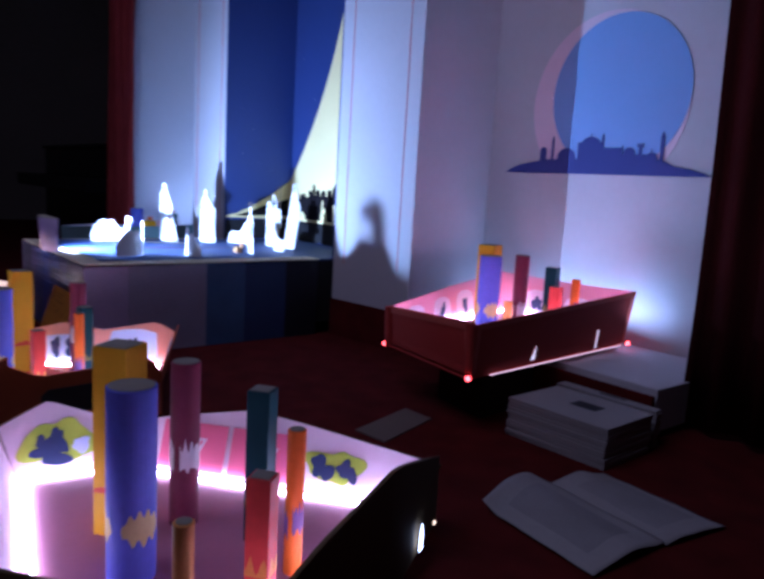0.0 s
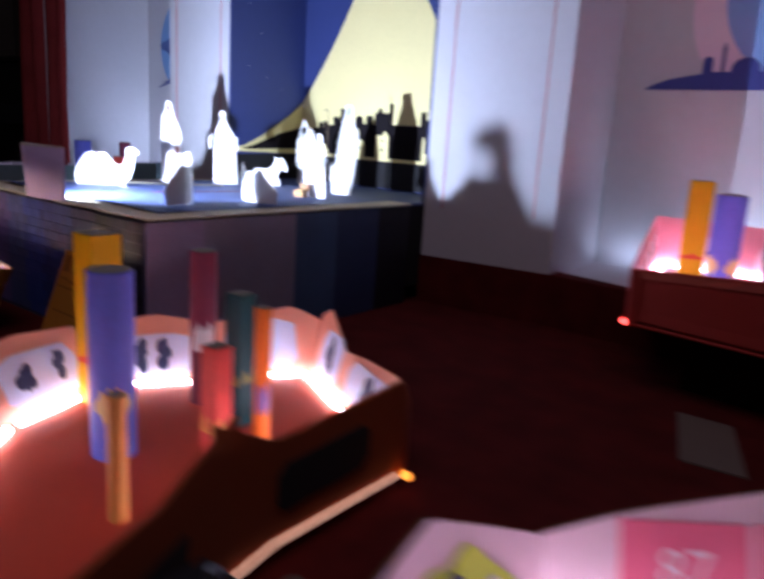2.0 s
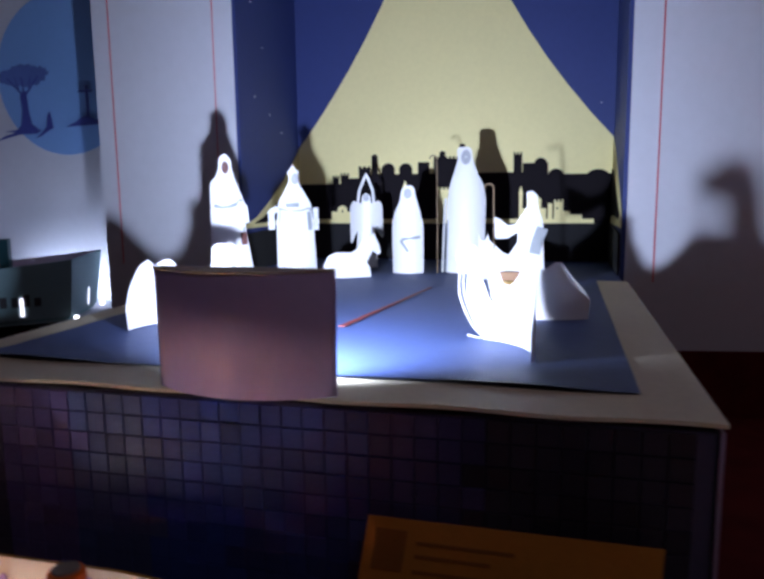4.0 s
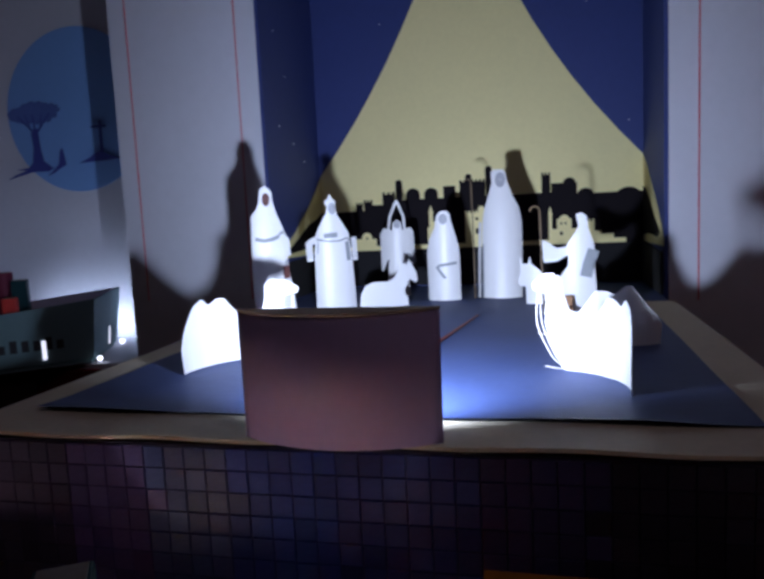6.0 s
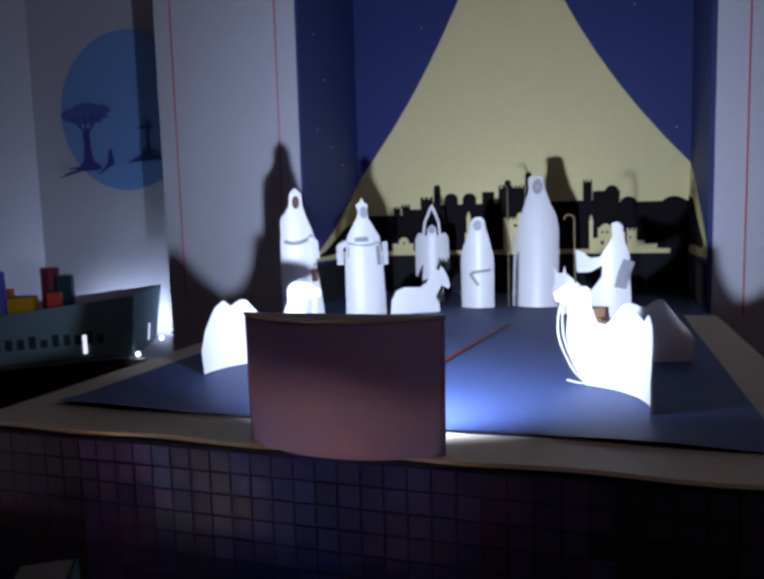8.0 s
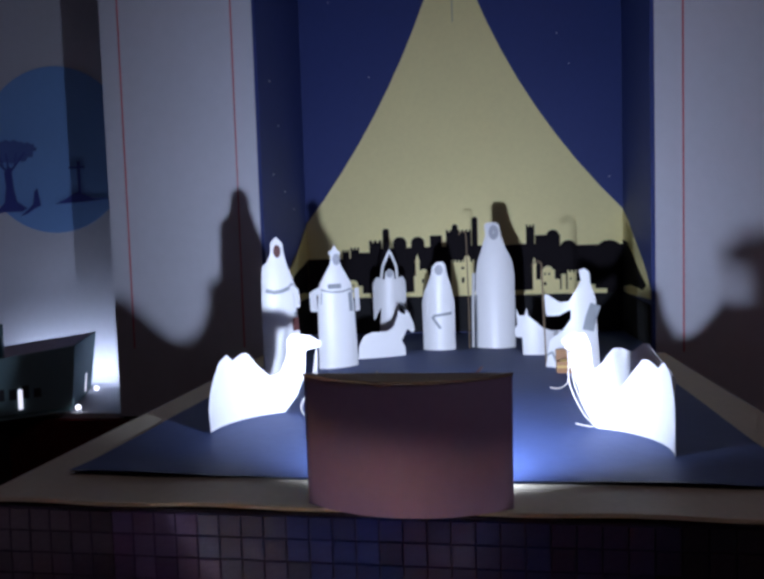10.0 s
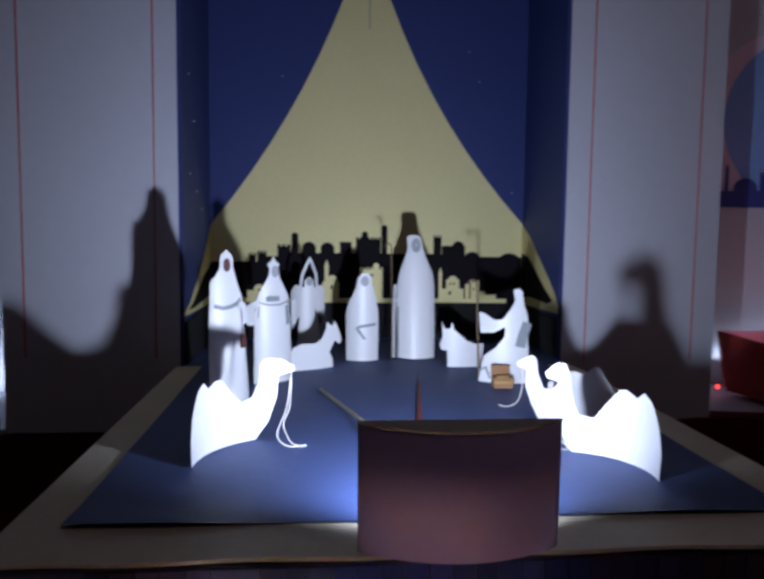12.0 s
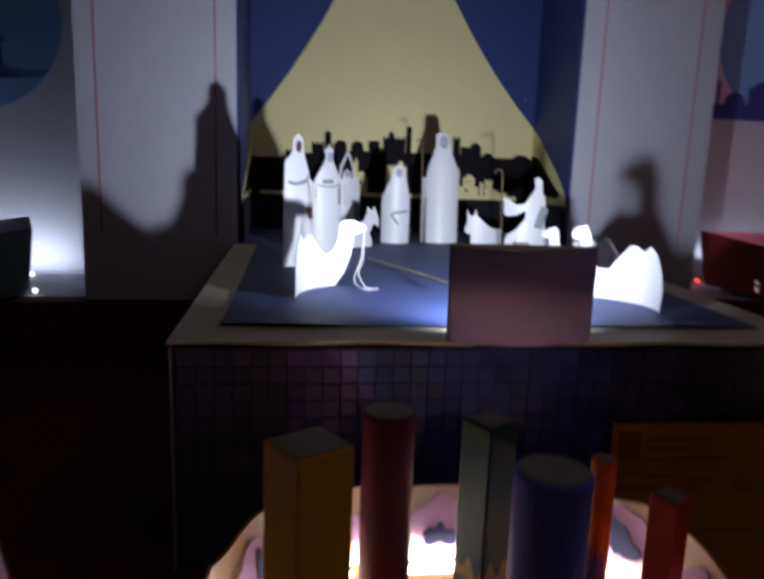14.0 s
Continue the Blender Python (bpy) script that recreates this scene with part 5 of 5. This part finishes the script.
for p in ((1.228, 0.632), (1.603, 0.583)):
    under(part("corner_post", rod([(*p, 0.155), (p[0], p[1] - 0.006, 0.27 if p[0] < 1.3 else 0.296)], 0.012), D_OUT, None), trayD)
D_RIM = tray_mat("faded_red_folded_edge", (0.55, 0.12, 0.09))
for w, ln, z0, z1 in ((0, 0.378, 0.266, 0.292), (1, 0.756, 0.292, 0.328)):
    a, b = D[w], D[(w + 1) % 4]
    nD = ((b[1] - a[1]) / ln, -(b[0] - a[0]) / ln)
    h0, h1 = z0 - 0.183, z1 - 0.183
    for band in ([(0.0, h0 - 0.014), (ln, h1 - 0.014), (ln, h1), (0.0, h0)], [(0.0, -0.018), (0.014, -0.018), (0.014, h0 - 0.015), (0.0, h0 - 0.015)], [(ln - 0.014, -0.018), (ln, -0.018), (ln, h1 - 0.015), (ln - 0.014, h1 - 0.015)]):
        under(part("folded_edge", on_wall(a, b, nD, 0.183, 0.008, band, -0.0056), D_RIM, None, "faded red folded edge"), trayD)
ped = [(1.32, 0.76), (1.52, 0.73), (1.50, 0.970), (1.30, 0.970)]
tagged(finish("pedestal", prism(ped, 0.0, 0.149), DARK_FELT), "dark cloth-covered pedestal under the red tray", "pedestal")

E_ = [(-1.50, 0.43), (-0.948, 0.925), (-1.034, 1.145), (-1.38, 0.865), (-1.60, 0.62)]
we = [[(0, 0.285), (0.5, 0.302), (1, 0.336)], [(0, 0.336), (1, 0.339)], [(0, 0.339), (1, 0.300)], [(0, 0.300), (1, 0.290)], [(0, 0.290), (1, 0.285)]]
trayE = tray("dark teal lit tray with small glowing slots on the ledge", E_, 0.172, 0.185, we, E_IN, E_OUT, E_FLOOR, LED_COOL, [], LED_WHITE, lean=0.008, strips=(2, 3), windows=[(0, 0.427, 0.008, 0.004, 0.04, "bar"), (0, 0.631, 0.010, 0.0045, 0.048, "bar"), (1, 0.143, 0.008, 0.003, 0.048, "bar")], lamp_r=0.007)
nE = (0.6676, -0.7445)
for k in range(11):
    s_ = 0.40 + 0.026 * k
    hgt = 0.02 + 0.012 * abs(math.sin(k * 1.9))
    under(part("writing_bar", on_wall(E_[0], E_[1], nE, 0.185, 0.008, [(s_, 0.035), (s_ + 0.016, 0.035), (s_ + 0.016, 0.035 + hgt), (s_, 0.035 + hgt)], -0.0055), DUSK, None, "dark brushed lettering bar"), trayE)
tagged(finish("ledge_support", prism([(-1.49, 0.50), (-1.08, 0.87), (-1.37, 0.84), (-1.55, 0.62)], 0.0, 0.171), DARK_FELT), "dark cloth-covered support under the teal tray", "pedestal")

KIT = {"yellow": (0.353, 0.029), "blue": (0.329, 0.034), "maroon": (0.322, 0.0235), "green": (0.296, 0.0185), "orange": (0.268, 0.0135), "red": (0.250, 0.0160), "peach": (0.225, 0.0125)}


def kit(places, zf, turn, tops=None, slim=1.0):
    """A set of tubes on a tray floor; tops gives their upper ends where they differ from the common set."""
    for kind, (x, y) in places.items():
        h, r = KIT[kind]
        tube(kind, x, y, zf + 0.0005, (tops or {}).get(kind, h), r * slim, turn)


kit({"yellow": (1.700, -0.300), "blue": (1.838, -0.330), "maroon": (1.730, -0.207), "green": (1.842, -0.130), "orange": (1.954, -0.136), "red": (2.030, -0.232), "peach": (2.045, -0.342)}, 0.05, 38)
kit({"yellow": (0.660, -0.232), "blue": (0.846, -0.318), "maroon": (0.771, -0.111), "green": (0.884, -0.125), "orange": (0.982, -0.166), "red": (1.005, -0.265), "peach": (1.005, -0.405)}, 0.045, 3, {"yellow": 0.328, "blue": 0.31, "maroon": 0.306, "green": 0.258, "orange": 0.262, "red": 0.232, "peach": 0.202}, 0.90)
for kind, (x, y, z1, r) in {"yellow": (-0.276, -0.356, 0.332, 0.0245), "maroon": (-0.204, -0.266, 0.321, 0.0235), "green": (-0.107, -0.249, 0.305, 0.0185), "blue": (-0.096, -0.38, 0.318, 0.029), "orange": (0.000, -0.265, 0.272, 0.0115), "red": (0.030, -0.33, 0.268, 0.0125), "peach": (-0.08, -0.48, 0.225, 0.0125)}.items():
    tube(kind, x, y, 0.0855, z1, r, 32)
kit({"yellow": (1.225, 1.045), "blue": (1.318, 0.948), "maroon": (1.275, 1.150), "green": (1.387, 1.168), "orange": (1.470, 1.180), "red": (1.472, 1.080), "peach": (1.500, 0.830)}, 0.183, 15, {k: v[0] + 0.093 for k, v in KIT.items()})
for kind, (x, y, z1) in {"maroon": (-1.212, 0.944, 0.407), "blue": (-1.211, 0.746, 0.410), "green": (-1.155, 0.936, 0.387), "orange": (-1.246, 0.835, 0.360), "red": (-1.124, 0.861, 0.349), "yellow": (-1.163, 0.797, 0.345)}.items():
    tube(kind, x, y, 0.1855, z1, KIT[kind][1], 30)

# ---- papers on the floor ----


def paper_stack(name, corners, z0, z1, label, seed):
    rnd = random.Random(seed)
    th = thing(name, label, "paper", ((corners[0][0] + corners[2][0]) / 2, (corners[0][1] + corners[2][1]) / 2, z0))
    layers = 12
    for k in range(layers):
        j = [(x + rnd.uniform(-0.0025, 0.0025), y + rnd.uniform(-0.0025, 0.0025)) for x, y in corners]
        za = z0 + (z1 - z0) * k / layers
        under(part("booklet", prism(j, za + 0.0002, za + (z1 - z0) / layers - 0.0008), PAPER, None), th)
    cx, cy = th.location.x, th.location.y
    u, v = Vector(corners[1]) - Vector(corners[0]), Vector(corners[3]) - Vector(corners[0])
    o = Vector(corners[0]) + u * 0.42 + v * 0.45
    under(part("cover_print", prism([tuple(o), tuple(o + u * 0.26), tuple(o + u * 0.26 + v * 0.22), tuple(o + v * 0.22)], z1, z1 + 0.0006), INK, None, "dark printed picture"), th)
    return th


paper_stack("booklet_stack", [(1.638, 0.702), (1.918, 0.716), (1.912, 0.918), (1.632, 0.905)], 0.001, 0.100, "stack of greyish white printed booklets on the carpet", 1)
paper_stack("booklet_stack", [(1.61, 0.936), (1.905, 0.946), (1.900, 0.981), (1.608, 0.977)], 0.001, 0.098, "stack of greyish white booklets against the ledge", 2)


def open_sheet(points_fn, nu, nv, name, label, category="paper", sheet=PAPER):
    bm = bmesh.new()
    g = [[bm.verts.new(points_fn(i / nu, j / nv)) for i in range(nu + 1)] for j in range(nv + 1)]
    for j in range(nv):
        for i in range(nu):
            bm.faces.new((g[j][i], g[j][i + 1], g[j + 1][i + 1], g[j + 1][i]))
    ob = finish(name, bm, sheet, smooth=True)
    s_ = ob.modifiers.new("thick", "SOLIDIFY")
    s_.thickness = 0.0012
    s_.offset = 1
    return tagged(ob, label, category)


def page(corners, lift, seed, parent):
    """One curling page of an open booklet over a plan quad, highest near the spine (v = 1)."""
    a, b, c, d = (Vector(q) for q in corners)
    bm = bmesh.new()
    nu, nv = 26, 16
    g = []
    for j in range(nv + 1):
        v = j / nv
        row = []
        for i in range(nu + 1):
            u = i / nu
            p = a.lerp(b, u).lerp(d.lerp(c, u), v)
            z = 0.003 + lift * math.sin(math.pi * min(1, v * 0.85 + 0.05)) ** 1.5 * (0.75 + 0.25 * math.sin(u * 3 + seed)) + 0.005 * (noise.noise((u * 3, v * 3, seed)) + 0.5) + 0.012 * max(0, 0.15 - u) / 0.15 * (1 - v) * (seed % 2)
            row.append(bm.verts.new((p.x, p.y, z)))
        g.append(row)
    for j in range(nv):
        for i in range(nu):
            f = bm.faces.new((g[j][i], g[j][i + 1], g[j + 1][i + 1], g[j + 1][i]))
            f.material_index = 1 if 4 <= i <= 21 and 3 <= j <= 12 else 0
    ob = under(part("page", bm, [PAPER, PRINT], None, "curling printed page", True), parent)
    s_ = ob.modifiers.new("thick", "SOLIDIFY")
    s_.thickness, s_.offset = 0.0012, 1
    return ob


booklet = thing("open_booklet", "open greyish white booklet lying on the carpet", "booklet", (2.03, 0.52, 0))
page([(1.898, 0.334), (2.172, 0.306), (2.182, 0.512), (1.852, 0.541)], 0.022, 1, booklet)
page([(1.933, 0.694), (2.214, 0.680), (2.186, 0.508), (1.906, 0.536)], 0.016, 2, booklet)
tagged(finish("paper_card", prism([(1.425, 0.375), (1.528, 0.387), (1.459, 0.604), (1.357, 0.600)], 0.0005, 0.004), DULL_PAPER), "plain greyish card lying on the carpet", "paper")


def strip_a(u, v):
    return (0.06 + 0.36 * u + (0.02 + 0.05 * u) * v, -0.24 - 0.052 * u - (0.105 - 0.01 * u) * v, 0.002 + 0.012 * math.sin(math.pi * u) * math.sin(math.pi * v) ** 2)


def strip_b(u, v):
    return (1.195 + 0.15 * u, -0.345 + 0.06 * v - 0.10 * u, 0.002 + 0.012 * math.sin(math.pi * v))


open_sheet(strip_a, 20, 8, "paper_strip", "long brownish grey paper strip lying on the carpet between the trays", sheet=DULL_PAPER)
open_sheet(strip_b, 16, 8, "paper_strip", "crumpled brownish grey paper lying between the trays", sheet=DULL_PAPER)

env = thing("envelope", "orange-brown printed envelope leaning on the platform front", "envelope", (0.22, -0.03, 0))
o, u, v = Vector((0.108, -0.074, 0.004)), Vector((0.995, 0.0, -0.01)).normalized(), Vector((0.11, 0.29, 0.95)).normalized()


def env_quad(s0, s1, t0, t1, d0, d1):
    n = u.cross(v).normalized()
    bm = bmesh.new()
    vs = [bm.verts.new(o + u * s_ + v * t + n * d) for d in (d0, d1) for s_, t in ((s0, t0), (s1, t0), (s1, t1), (s0, t1))]
    for f in ((0, 1, 2, 3), (4, 5, 6, 7), (0, 1, 5, 4), (1, 2, 6, 5), (2, 3, 7, 6), (3, 0, 4, 7)):
        bm.faces.new([vs[k] for k in f])
    return bm


sheet_ob = under(part("body", env_quad(0, 0.265, 0, 0.208, 0, 0.003), KRAFT, None), env)
under(part("printed_square", env_quad(0.010, 0.040, 0.160, 0.198, 0.0031, 0.0036), KRAFT_INK, None, "dark printed square"), sheet_ob)
for s0, s1, t in ((0.05, 0.14, 0.186), (0.05, 0.12, 0.174), (0.05, 0.165, 0.160), (0.010, 0.045, 0.142), (0.05, 0.09, 0.138), (0.010, 0.08, 0.122), (0.105, 0.145, 0.132), (0.105, 0.13, 0.122), (0.175, 0.20, 0.130), (0.175, 0.20, 0.120), (0.02, 0.21, 0.066)):
    under(part("print_bar", env_quad(s0, s1, t, t + 0.0035, 0.0031, 0.0035), KRAFT_INK, None), sheet_ob)

box = thing("black_box", "black equipment box standing on the carpet between the trays", "box", (1.2, -0.55, 0))
under(part("body", block(1.235, 1.325, -0.60, -0.455, 0.001, 0.13, 0.004), PIANO, None), box)
bm = bmesh.new()
bmesh.ops.create_cone(bm, cap_ends=True, segments=20, radius1=0.008, radius2=0.007, depth=0.02, matrix=Matrix.Translation((1.28, -0.48, 0.14)))
under(part("knob", bm, mat("grey_metal_knob", (0.5, 0.5, 0.5), 0.3, 0.1, metal=0.9), None), box)

# ---- mosaic tiles on the platform front ----
GROUT = mat("dark_navy_grout", (0.064, 0.064, 0.13), 0.8, 0.2)
TS, GAP = 0.0224, 0.0005
tile_mesh = {}


def tile_data(k):
    if k not in tile_mesh:
        bm = bmesh.new()
        w = (TS - GAP) / 2
        lo = [bm.verts.new((x, 0, z)) for x, z in ((-w, -w), (w, -w), (w, w), (-w, w))]
        q = w - 0.0005
        hi = [bm.verts.new((x, -0.0014, z)) for x, z in ((-q, -q), (q, -q), (q, q), (-q, q))]
        bm.faces.new(hi)
        for i in range(4):
            bm.faces.new((lo[i], lo[(i + 1) % 4], hi[(i + 1) % 4], hi[i]))
        bmesh.ops.recalc_face_normals(bm, faces=bm.faces)
        me = bpy.data.meshes.new("tile")
        bm.to_mesh(me)
        bm.free()
        me.materials.append(TILE_MATS[k])
        tile_mesh[k] = me
    return tile_mesh[k]


rnd = random.Random(5)
rest = {}
board = under(part("front_board", block(-0.436, 0.436, 0.0005, 0.0038, 0.0, TOP - 0.010), GROUT, None), plat)
cols, rows_ = int(0.872 / TS), int(0.298 / TS)
for j in range(rows_):
    for i in range(cols):
        x, z = -0.436 + TS * (i + 0.5) + 0.004, TOP - 0.012 - TS * (j + 0.5)
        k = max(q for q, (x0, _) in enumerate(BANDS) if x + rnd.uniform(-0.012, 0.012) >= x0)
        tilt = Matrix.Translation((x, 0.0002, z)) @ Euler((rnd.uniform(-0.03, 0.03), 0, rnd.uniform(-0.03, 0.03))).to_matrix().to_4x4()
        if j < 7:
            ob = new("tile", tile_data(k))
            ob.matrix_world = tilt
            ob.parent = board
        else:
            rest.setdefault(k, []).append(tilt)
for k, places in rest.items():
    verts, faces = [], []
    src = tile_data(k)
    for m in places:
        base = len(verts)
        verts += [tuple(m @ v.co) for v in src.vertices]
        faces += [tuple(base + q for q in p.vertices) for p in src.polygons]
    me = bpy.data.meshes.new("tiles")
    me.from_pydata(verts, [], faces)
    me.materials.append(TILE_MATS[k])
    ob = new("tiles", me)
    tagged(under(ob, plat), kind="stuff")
